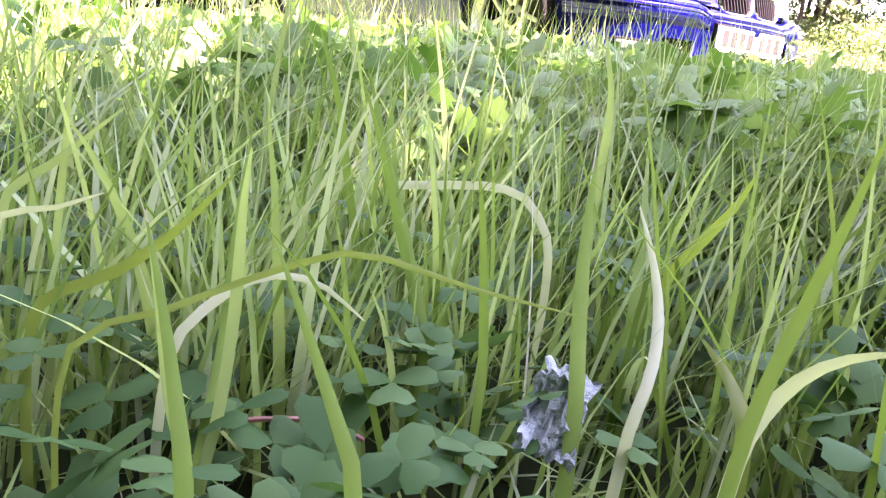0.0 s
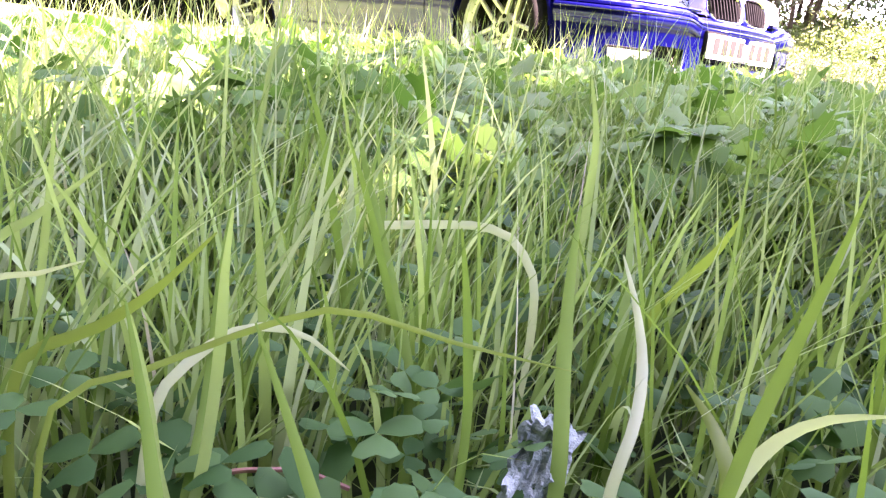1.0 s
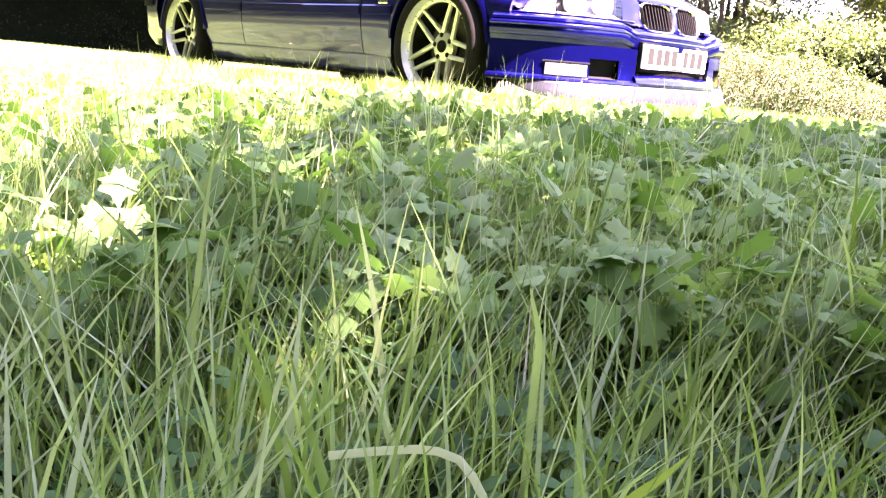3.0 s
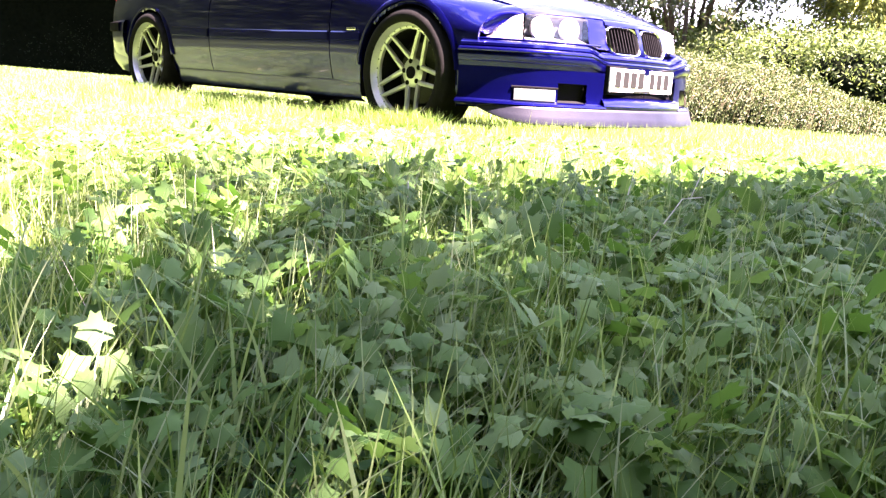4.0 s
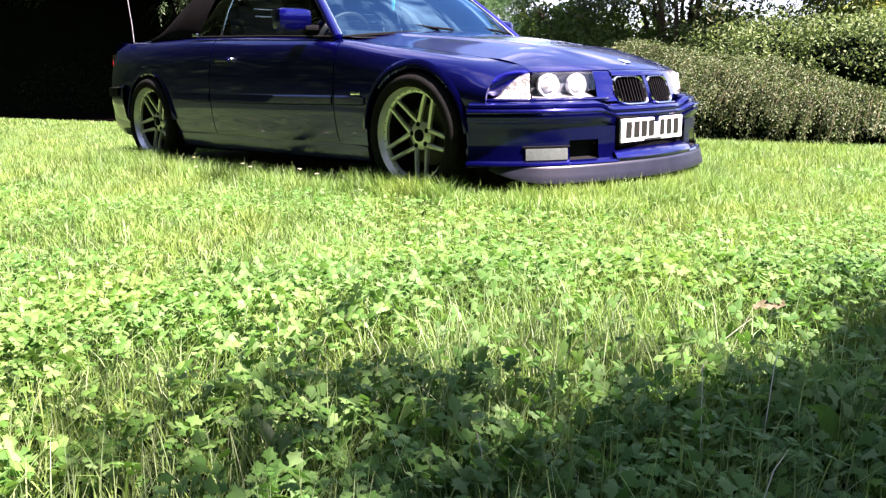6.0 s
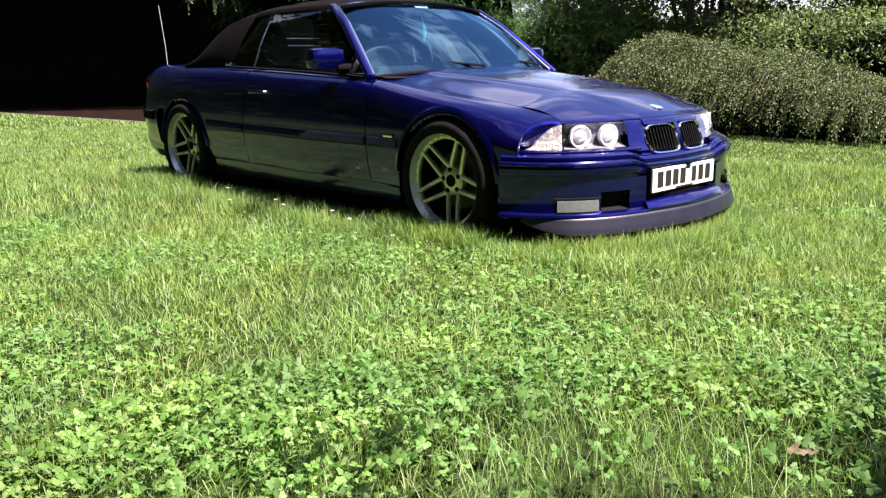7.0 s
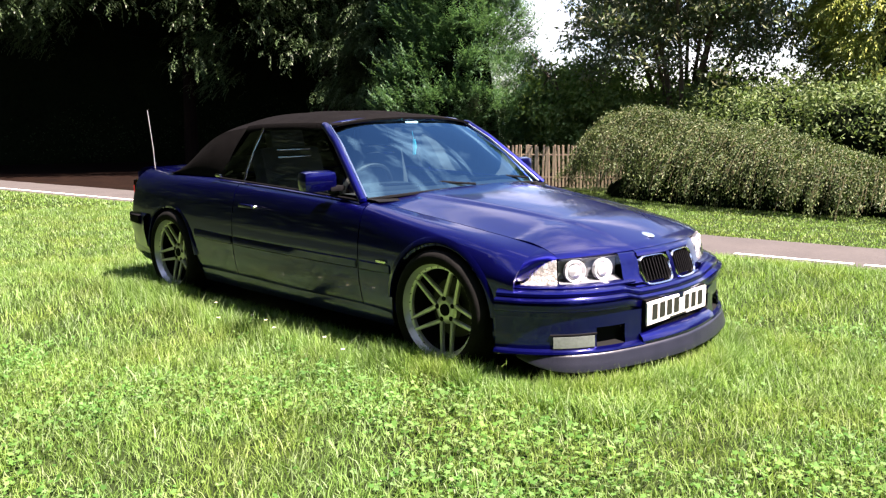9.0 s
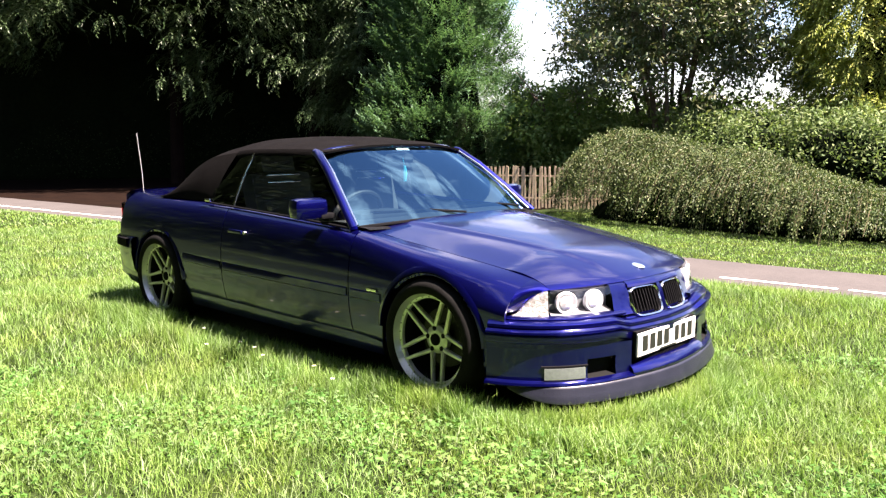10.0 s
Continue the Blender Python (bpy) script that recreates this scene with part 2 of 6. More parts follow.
M_BLADE_P = leaf_mat("light_grass_blade", [(0.153, 0.240, 0.067), (0.211, 0.300, 0.120), (0.288, 0.370, 0.199)], 0.42, 0.45, 0.5)
M_BULB = mat("bright_lamp_lens", (0.62, 0.62, 0.63), 0.2, 0.2, 0.6, 0.6, noise_scale=60, color2=(0.46, 0.46, 0.48))
M_TWIG = mat("green_brown_twig", (0.050, 0.052, 0.022), 0.8, 0, 0.2, noise_scale=9, color2=(0.105, 0.085, 0.048))
M_DAISY = mat("daisy_white", (0.78, 0.78, 0.75), 0.7, noise_scale=200, color2=(0.7, 0.7, 0.68))
M_YOLK = mat("daisy_yellow", (0.62, 0.42, 0.03), 0.7)
M_DOCK = leaf_mat("dock_leaf_back", [(0.26, 0.33, 0.22), (0.32, 0.39, 0.27)], 0.6, 0.25, 0.2)

# ---------------------------------------------------------------- mesh tools
def fast_mesh(name, V, T, smooth=False):
    """A mesh from arrays of corners and triangles (or quads)."""
    V, T = np.asarray(V, np.float32), np.asarray(T, np.int32)
    k = T.shape[1]
    me = bpy.data.meshes.new(name)
    me.vertices.add(len(V))
    me.vertices.foreach_set("co", V.ravel())
    me.loops.add(T.size)
    me.loops.foreach_set("vertex_index", T.ravel())
    me.polygons.add(len(T))
    me.polygons.foreach_set("loop_start", np.arange(0, T.size, k, dtype=np.int32))
    me.polygons.foreach_set("loop_total", np.full(len(T), k, np.int32))
    if smooth:
        me.polygons.foreach_set("use_smooth", np.ones(len(T), bool))
    me.update(calc_edges=True)
    me.validate()
    return me


def obj(name, me, material, parent=None, label="", smooth=False):
    ob = new(name, me)
    me.materials.append(material)
    if smooth:
        for p in me.polygons:
            p.use_smooth = True
    if parent:
        ob.parent = parent
    return tagged(ob, label)


def part(name, bm, material, parent, label="", smooth=True, sharp=38):
    """Links a bmesh as one mesh object under a thing or a part."""
    bmesh.ops.recalc_face_normals(bm, faces=bm.faces[:])
    me = bpy.data.meshes.new(name)
    for f in bm.faces:
        f.smooth = smooth
    for e in bm.edges:
        if len(e.link_faces) == 2 and e.calc_face_angle(0) > radians(sharp):
            e.smooth = False
    bm.to_mesh(me)
    bm.free()
    return obj(name, me, material, parent, label)


def empty(name, label, category, group="", at=(0, 0, 0)):
    ob = new(name)
    ob.location = at
    ob.empty_display_size = 0.2
    return tagged(ob, label, category, group)


def bm_grid(P, close_u=False, close_v=False):
    """A bmesh skin over a grid of points P[u][v]."""
    bm = bmesh.new()
    nu, nv = len(P), len(P[0])
    vs = [[bm.verts.new(P[i][j]) for j in range(nv)] for i in range(nu)]
    for i in range(nu if close_u else nu - 1):
        for j in range(nv if close_v else nv - 1):
            a, b, c, d = vs[i][j], vs[(i + 1) % nu][j], vs[(i + 1) % nu][(j + 1) % nv], vs[i][(j + 1) % nv]
            if len({a, b, c, d}) == 4:
                bm.faces.new((a, b, c, d))
    return bm


def thicken(bm, d):
    """Gives a skin a thickness d against its normals, with closed rims."""
    bmesh.ops.recalc_face_normals(bm, faces=bm.faces[:])
    bmesh.ops.solidify(bm, geom=bm.faces[:], thickness=d)
    return bm


def bm_box(cx, cy, cz, sx, sy, sz, bevel=0.0, rot=None):
    bm = bmesh.new()
    bmesh.ops.create_cube(bm, size=1.0)
    bmesh.ops.scale(bm, vec=(sx, sy, sz), verts=bm.verts)
    if bevel:
        bmesh.ops.bevel(bm, geom=bm.edges[:], offset=bevel, segments=2, profile=0.6, affect="EDGES")
    if rot is not None:
        bmesh.ops.transform(bm, matrix=rot, verts=bm.verts)
    bmesh.ops.translate(bm, vec=(cx, cy, cz), verts=bm.verts)
    return bm


def bm_tube(path, radius, sides=8, taper=None):
    """A round bar along points; taper gives a factor at each point."""
    P = [Vector(p) for p in path]
    rings = []
    for i, p in enumerate(P):
        d = (P[min(i + 1, len(P) - 1)] - P[max(i - 1, 0)]).normalized()
        a = d.orthogonal().normalized() if i == 0 else (rings_a - d * rings_a.dot(d)).normalized()
        rings_a = a
        b = d.cross(a)
        r = radius * (taper[i] if taper else 1)
        rings.append([p + (a * math.cos(2 * math.pi * k / sides) + b * math.sin(2 * math.pi * k / sides)) * r for k in range(sides)])
    bm = bm_grid(rings, close_v=True)
    bm.verts.ensure_lookup_table()
    m = len(rings) * sides
    bm.faces.new([bm.verts[k] for k in range(sides)])
    bm.faces.new([bm.verts[k] for k in range(m - sides, m)])
    return bm


def bm_join(*parts):
    bm = bmesh.new()
    for q in parts:
        me = bpy.data.meshes.new("tmp")
        q.to_mesh(me)
        q.free()
        bm.from_mesh(me)
        bpy.data.meshes.remove(me)
    return bm


def bm_lathe(profile, axis_at, n=40):
    """A turned form about the y axis through axis_at; profile of (radius, y)."""
    cx, cy, cz = axis_at
    P = [[(cx + r * math.cos(2 * math.pi * k / n), cy + y, cz + r * math.sin(2 * math.pi * k / n)) for r, y in profile] for k in range(n)]
    return bm_grid(P, close_u=True)


def smooth_line(points, n):
    """n points along a Catmull-Rom curve through the given ones, by their spacing."""
    P = np.array(points, float)
    d = np.r_[0, np.cumsum(np.linalg.norm(np.diff(P, axis=0), axis=1))]
    return np.array([hermite(d, P, s) for s in np.linspace(0, d[-1], n)])


def hermite(xs, Y, x):
    """Smooth value at x of a table Y over rising xs (monotone-ish cubic)."""
    xs, Y = np.asarray(xs, float), np.asarray(Y, float)
    i = int(np.clip(np.searchsorted(xs, x) - 1, 0, len(xs) - 2))
    h = xs[i + 1] - xs[i]
    t = min(max((x - xs[i]) / h, 0.0), 1.0)

    def slope(k):
        if k == 0:
            return (Y[1] - Y[0]) / (xs[1] - xs[0])
        if k == len(xs) - 1:
            return (Y[-1] - Y[-2]) / (xs[-1] - xs[-2])
        return (Y[k + 1] - Y[k - 1]) / (xs[k + 1] - xs[k - 1])
    m0, m1 = slope(i) * h, slope(i + 1) * h
    return (2 * t**3 - 3 * t**2 + 1) * Y[i] + (t**3 - 2 * t**2 + t) * m0 + (-2 * t**3 + 3 * t**2) * Y[i + 1] + (t**3 - t**2) * m1


def soil(x, y):
    """Height of the ground: flat, with a low swell under the long grass, falling to the road behind the car."""
    s = y - (8.7 + 0.137 * x)
    t = np.clip((s + 5.7) / 3.7, 0.0, 1.0)
    u = np.clip((s - 1.8) / 3.0, 0.0, 1.0)
    fall = -0.85 * t * t * (3 - 2 * t) - 0.02 * u * u * (3 - 2 * u)
    return fall + 0.105 * np.exp(-((x - 2.35) ** 2 + (y + 2.45) ** 2) / 1.55 ** 2) - 0.012

# ---------------------------------------------------------------- ground, path, litter
def graded(a, b, centre, n):
    u = np.linspace(-1, 1, n)
    g = np.sinh(u * 6.2) / np.sinh(6.2)
    return np.where(g < 0, centre + g * (centre - a), centre + g * (b - centre))


gx, gy = graded(-600, 600, 1.2, 150), graded(-600, 600, -1.2, 150)
GX, GY = np.meshgrid(gx, gy, indexing="ij")
GV = np.stack([GX, GY, soil(GX, GY)], -1).reshape(-1, 3)
ids = np.arange(150 * 150).reshape(150, 150)
GF = np.stack([ids[:-1, :-1], ids[1:, :-1], ids[1:, 1:], ids[:-1, 1:]], -1).reshape(-1, 4)
ground = tagged(obj("ground", fast_mesh("ground", GV, GF, True), M_SOIL), "dark soil of a lawn, under grass and low leaves", "ground", kind="structure")


def strip(name, near, far, x0, x1, lift, material, wobble=0.0, n=160):
    """A band along the path between two offsets from its white line."""
    V, F = [], []
    for i in range(n):
        x = x0 + (x1 - x0) * i / (n - 1)
        base = 8.7 + 0.137 * x
        for k, off in enumerate((near, far)):
            w = wobble * noise.noise((x * 1.7, k * 5.3, 0.0)) + 0.5 * wobble * noise.noise((x * 6.1, k * 9.1, 2.0))
            V.append((x, base + off + w, soil(x, base + off) + lift))
    for i in range(n - 1):
        F.append((2 * i, 2 * i + 2, 2 * i + 3, 2 * i + 1))
    return obj(name, fast_mesh(name, V, F), material)


tagged(strip("road", -1.75, 1.72, -90, 60, 0.012, M_ROAD, 0.07, 600), "narrow worn asphalt road with ragged grassy edges", "road", kind="structure")
for a, b in ((-90.0, -8.6), (-2.8, -1.16), (-1.02, 9.0), (9.6, 60.0)):
    tagged(strip("road_line", -0.05, 0.05, a, b, 0.018, M_LINE, 0.004, 200), "worn white line painted along the asphalt road", "road marking", kind="structure")
tagged(strip("bare_soil", 1.74, 16.0, -70, -12.0, 0.006, M_LITTER_SHADE, 0.2, 200), "brown leaf litter under evergreen trees, darkened to carry their shade", "bare soil", kind="structure")

# ---------------------------------------------------------------- the car
# Front axle at x = 0, nose towards +x, right side towards -y.
HUB_Z, WHEELBASE, ARCH = 0.31, 2.70, 0.338
car = empty("car", "deep violet-blue two-door convertible, black fabric roof up, parked on the lawn", "car", at=(0, 0.03, 0))
car.scale = (1.0, 1.036, 1.0)

# cross sections (half): hood or deck centre, mid, edge, shoulder, upper side, widest, moulding, lower side, sill, underside
ST = [0.46, 0.30, 0.0, -0.35, -0.64, -1.2, -1.85, -2.4, -2.95, -3.30, -3.52]
SEC = {
    0.46: [(0, .710), (-.34, .700), (-.60, .648), (-.705, .612), (-.752, .575), (-.800, .520), (-.808, .450), (-.806, .380), (-.800, .26), (-.76, .17)],
    0.30: [(0, .742), (-.34, .730), (-.62, .678), (-.728, .652), (-.780, .612), (-.822, .540), (-.826, .460), (-.824, .380), (-.815, .26), (-.77, .17)],
    0.0: [(0, .790), (-.35, .776), (-.65, .722), (-.745, .706), (-.800, .668), (-.838, .580), (-.842, .470), (-.840, .380), (-.830, .26), (-.78, .17)],
    -0.35: [(0, .832), (-.36, .818), (-.67, .766), (-.755, .756), (-.806, .715), (-.838, .600), (-.842, .470), (-.836, .370), (-.814, .25), (-.765, .17)],
    -0.64: [(0, .856), (-.36, .846), (-.68, .806), (-.762, .796), (-.808, .750), (-.838, .610), (-.842, .470), (-.833, .360), (-.803, .24), (-.75, .17)],
    -1.2: [(0, .845), (-.36, .845), (-.69, .842), (-.762, .828), (-.808, .775), (-.840, .620), (-.844, .470), (-.834, .355), (-.803, .235), (-.75, .17)],
    -1.85: [(0, .872), (-.36, .872), (-.69, .868), (-.760, .852), (-.806, .795), (-.840, .630), (-.844, .475), (-.834, .360), (-.803, .24), (-.75, .17)],
    -2.4: [(0, .890), (-.36, .888), (-.67, .880), (-.745, .864), (-.798, .808), (-.838, .645), (-.844, .485), (-.836, .370), (-.810, .25), (-.76, .17)],
    -2.95: [(0, .898), (-.36, .894), (-.64, .884), (-.725, .868), (-.785, .810), (-.828, .650), (-.836, .490), (-.836, .380), (-.824, .26), (-.77, .18)],
    -3.30: [(0, .898), (-.36, .894), (-.61, .884), (-.695, .866), (-.760, .806), (-.806, .655), (-.818, .500), (-.818, .400), (-.806, .28), (-.75, .20)],
    -3.52: [(0, .888), (-.36, .884), (-.57, .872), (-.645, .850), (-.710, .790), (-.760, .655), (-.775, .510), (-.775, .410), (-.765, .30), (-.71, .22)],
}
ST_UP = ST[::-1]
SEC_UP = np.array([SEC[x] for x in ST_UP])            # stations x points x (y, z)
V_AT = [0.0, 1.0, 2.0, 2.45, 2.9, 3.9, 5.0, 6.0, 7.0, 7.7]


def skin(x, v):
    """Point of the half body shell at length x and girth v (0 centre line, 2 hood edge, 2.45 shoulder, 5 moulding, 7 sill)."""
    sec = hermite(ST_UP, SEC_UP, x)
    y, z = hermite(V_AT, sec, v)
    return Vector((x, y, z))


def mirror(bm):
    geom = bmesh.ops.duplicate(bm, geom=bm.verts[:] + bm.edges[:] + bm.faces[:])["geom"]
    vs = [g for g in geom if isinstance(g, bmesh.types.BMVert)]
    fs = [g for g in geom if isinstance(g, bmesh.types.BMFace)]
    for v in vs:
        v.co.y = -v.co.y
    bmesh.ops.reverse_faces(bm, faces=fs)
    bmesh.ops.remove_doubles(bm, verts=bm.verts[:], dist=1e-5)
    return bm


def flip(bm):
    for v in bm.verts:
        v.co.y = -v.co.y
    bmesh.ops.reverse_faces(bm, faces=bm.faces[:])
    return bm


def cut_arch(bm, cx, r=ARCH):
    """Opens a round wheel arch in a side panel."""
    bm.verts.ensure_lookup_table()
    gone = []
    for v in bm.verts:
        dx, dz = v.co.x - cx, v.co.z - HUB_Z
        d = math.hypot(dx, dz)
        if v.co.y < -0.45 and d < r:
            if d > r - 0.026:
                v.co.x, v.co.z = cx + dx / d * r, HUB_Z + dz / d * r
            else:
                gone.append(v)
    bmesh.ops.delete(bm, geom=gone, context="VERTS")
    for v in bm.verts:      # the torn edge of the opening is drawn onto the circle
        if v.is_boundary:
            dx, dz = v.co.x - cx, v.co.z - HUB_Z
            d = math.hypot(dx, dz)
            if v.co.y < -0.45 and d < r + 0.035 and v.co.z > 0.19:
                v.co.x, v.co.z = cx + dx / d * r, HUB_Z + dz / d * r
    return bm


def panel(x0, x1, v0, v1, nx, nv, arch=None, thick=0.012, both=False):
    P = [[skin(x0 + (x1 - x0) * i / nx, v0 + (v1 - v0) * j / nv) for j in range(nv + 1)] for i in range(nx + 1)]
    bm = bm_grid(P)
    if arch is not None:
        cut_arch(bm, arch)
    if both:
        mirror(bm)
    bmesh.ops.recalc_face_normals(bm, faces=bm.faces[:])
    c = Vector((-1.4, 0, 0.4))
    if sum((f.calc_center_median() - c).dot(f.normal) for f in bm.faces) < 0:
        bmesh.ops.reverse_faces(bm, faces=bm.faces[:])
    bmesh.ops.solidify(bm, geom=bm.faces[:], thickness=thick)
    return bm


G = 0.004     # half a panel gap
for side in (0, 1):
    put = flip if side else (lambda b: b)
    part("front_wing", put(panel(0.455, -0.60 + G, 2.03, 7.7, 44, 60, 0.0)), M_PAINT, car)
    door = part("door", put(panel(-0.60 - G, -1.86 + G, 2.30, 7.0, 40, 40)), M_PAINT, car)
    part("door_handle", put(bm_box(-1.70, -0.832, 0.715, 0.15, 0.022, 0.024, 0.008)), M_PAINT, door)
    part("lock", put(bm_lathe([(0.0001, -0.843), (0.010, -0.843), (0.012, -0.835), (0.012, -0.82)], (-1.595, 0, 0.715), 14)), M_CHROME, door)
    part("rear_quarter", put(panel(-1.86 - G, -3.34, 2.30, 7.7, 60, 60, -WHEELBASE)), M_PAINT, car)
    part("side_skirt", put(bm_grid([[(x, y, z) for y, z in ((-.806, .262), (-.808, .244), (-.800, .20), (-.786, .16), (-.75, .142))] for x in np.linspace(-0.375, -2.325, 30)])), M_PAINT, car)
    # protective moulding along the flanks
    for a, b in ((0.36, -0.585), (-0.615, -1.845), (-1.875, -2.34), (-3.06, -3.30)):
        if abs(a) < 0.4:
            a = -0.345
        P = []
        for i in range(13):
            x = a + (b - a) * i / 12
            w = [skin(x, v) for v in (4.72, 4.78, 5.10, 5.16)]
            P.append([w[0], w[1] + Vector((0, -.006, 0)), w[2] + Vector((0, -.006, 0)), w[3]])
        part("side_moulding", put(bm_grid(P)), M_PAINT, car)
    # wheel housings
    for cx in (0.0, -WHEELBASE):
        prof = []
        for k in range(29):
            t = math.radians(-22 + 224 * k / 28)
            prof.append([(cx + (ARCH + e) * math.cos(t), y, HUB_Z + (ARCH + e) * math.sin(t)) for y, e in ((-.836, 0), (-.800, .004), (-.55, .012), (-.50, -.05), (-.48, -.34))])
        part("wheel_housing", put(bm_grid(prof)), M_VOID, car, "black wheel housing")
        lip = []
        for k in range(33):
            t = math.radians(4 + 172 * k / 32)
            z = HUB_Z + ARCH * math.sin(t)
            x = cx + ARCH * math.cos(t)
            ys = skin(min(x, 0.46), 3.9 + (0.58 - z) * 8 if z < 0.60 else 3.9 - (z - 0.60) * 9).y
            lip.append([(cx + (ARCH + r) * math.cos(t), ys + o, HUB_Z + (ARCH + r) * math.sin(t)) for r, o in ((0.034, 0.003), (0.02, -0.008), (0.004, -0.011), (-0.002, 0.0), (-0.002, 0.04))])
        part("arch_lip", put(bm_grid(lip)), M_PAINT, car)
    # small flank badge
    part("side_badge", put(bm_box(-0.405, -0.849, 0.515, 0.075, 0.008, 0.016, 0.003)), M_CHROME, car, "small chrome side badge")

def top_z(x, y):
    """Height of the bonnet skin; beyond x = 0.30 it drops to the leading edge."""
    sec = hermite(ST_UP, SEC_UP, min(x, 0.30))
    ys, zs = [-sec[3][0], -sec[2][0], -sec[1][0], 0.0], [sec[3][1], sec[2][1], sec[1][1], sec[0][1]]
    ys, zs = [-a for a in ys] + ys[-2::-1], zs + zs[-2::-1]
    z = float(hermite(ys, zs, y))
    u = min(max((0.25 + 0.20 * (0.55 - x) + 0.025 - abs(y)) / 0.05, 0.0), 1.0)     # raised middle between two pressed creases
    z += 0.007 * u * u * (3 - 2 * u) * min(max((0.70 - x) / 0.2, 0.0), 1.0)
    if x > 0.30:
        e = min((x - 0.30) / (lead(y) - 0.30), 1.0) ** 1.55
        z += (0.623 - 0.042 * y * y - z) * e
    return z


def lead(y):
    """Leading edge of the bonnet in plan."""
    return 0.722 - 0.37 * y * y


def hood_half(x):
    return 0.003 - float(hermite(ST_UP, SEC_UP[:, 2, 0], min(x, 0.46))) - (0.0 if x < 0.40 else -(x - 0.40) * 0.10)


rows = []
for i in range(47):
    row = []
    for j in range(-36, 37):
        u = j / 36
        x0 = -0.50 - 0.10 * u * u
        x1 = lead(u * 0.655)
        x = x0 + (x1 - x0) * i / 46
        y = u * hood_half(x)
        row.append((x, y, top_z(x, y) + (0 if i < 46 else -.006)))
    rows.append(row)
bonnet = part("bonnet", thicken(bm_grid(rows), 0.010), M_PAINT, car)
part("boot_lid", panel(-2.93, -3.50, 0, 2.28, 20, 20, both=True), M_PAINT, car)
part("rear_deck", panel(-2.30, -2.92, 0, 2.28, 20, 20, both=True), M_PAINT, car)
part("scuttle", bm_grid([[(x + 0.10 * (1 - (y / .72) ** 2), y, z - .01) for y in np.linspace(-.72, .72, 25)] for x, z in ((-.56, .815), (-.60, .822), (-.68, .826), (-.74, .82))]), M_DARK, car, "black plastic screen scuttle")
# floor pan and inner shell that close the body
part("floor_pan", bm_box(-1.42, 0, 0.20, 4.1, 1.30, 0.06, 0.02), M_VOID, car, "black underbody")
part("engine_bay", bm_box(0.0, 0, 0.40, 1.0, 0.96, 0.36, 0.05), M_VOID, car, "black inner bay")
part("boot_well", bm_box(-2.95, 0, 0.55, 0.95, 0.96, 0.56, 0.05), M_VOID, car, "black inner boot")

# plan curve of the nose: from the centre line round the corner to the wheel arch
NOSE = smooth_line([(0.800, 0.0), (0.792, -0.12), (0.775, -0.24), (0.748, -0.36), (0.705, -0.50), (0.640, -0.62), (0.560, -0.705), (0.465, -0.768), (0.372, -0.806)], 81)


def at_y(y):
    return int(np.argmin(np.abs(NOSE[:, 1] + abs(y))))


def nose(i, off, z):
    """Point at index i of the plan curve, moved out by off."""
    a, b = NOSE[max(i - 1, 0)], NOSE[min(i + 1, len(NOSE) - 1)]
    d = (b - a) / np.linalg.norm(b - a)
    n = np.array((-d[1], d[0]))
    if i == 0:
        n = np.array((1.0, 0.0))
    if n[0] < 0 and i < 60:
        n = -n
    p = NOSE[i] + n * off
    return Vector((p[0], min(p[1], 0.0) if i == 0 else p[1], z))


def nose_band(i0, i1, profile, both=True, step=2):
    idx = list(range(i0, i1, step)) + [i1]
    bm = bm_grid([[nose(i, o, z) for o, z in profile] for i in idx])
    return mirror(bm) if both else bm


END = len(NOSE) - 1


def dip(i):
    """The bumper dips and lies closer in under the grille."""
    t = min(max((abs(NOSE[i][1]) - 0.27) / 0.14, 0.0), 1.0)
    return 1 - t * t * (3 - 2 * t)


def bumper_band(i0, i1, profile):
    idx = list(range(i0, i1, 1)) + [i1]
    return mirror(bm_grid([[nose(i, o * (1 - .42 * dip(i)), z - .030 * dip(i)) for o, z in profile] for i in idx]))


bumper = part("front_bumper", bumper_band(0, END, [(-.05, .482), (.0, .480), (.030, .474), (.044, .464), (.046, .452), (.040, .446), (.058, .438), (.066, .425), (.066, .395), (.060, .384), (.052, .380), (.050, .36)]), M_PAINT, car)
for put in (lambda b: b, flip):
    bands = []
    for y0, y1, prof in ((.30, None, [(.050, .36), (.050, .302)]), (.30, .395, [(.050, .302), (.050, .25), (.056, .214)]), (.535, None, [(.050, .302), (.050, .25), (.056, .214)]), (.30, None, [(.056, .214), (.078, .206), (.082, .196), (.070, .186), (.03, .18)])):
        bands.append(nose_band(at_y(y0), END if y1 is None else at_y(y1), prof, False, 1))
    skirt = bm_join(*bands)
    bmesh.ops.remove_doubles(skirt, verts=skirt.verts[:], dist=1e-5)
    part("bumper_skirt", put(skirt), M_PAINT, bumper)
part("bumper_shelf", nose_band(0, at_y(.31), [(.02, .252), (.055, .240), (.074, .226), (.082, .208), (.078, .196), (.04, .186)]), M_PAINT, bumper)
part("lower_intake", nose_band(0, at_y(.32), [(.020, .345), (-.02, .34), (-.04, .32), (-.04, .27), (.03, .245)]), M_VOID, bumper, "black lower air intake")
part("intake_mesh", bm_join(*[bm_tube([nose(i, .035, .250), nose(i, .012, .335)], 0.003, 4) for i in range(0, at_y(.29), 1)] + [flip(bm_tube([nose(i, .035, .250), nose(i, .012, .335)], 0.003, 4)) for i in range(1, at_y(.29), 1)]), M_DARK, bumper, "black mesh across the intake")
LIP_END = at_y(.770)
lip_rows = []
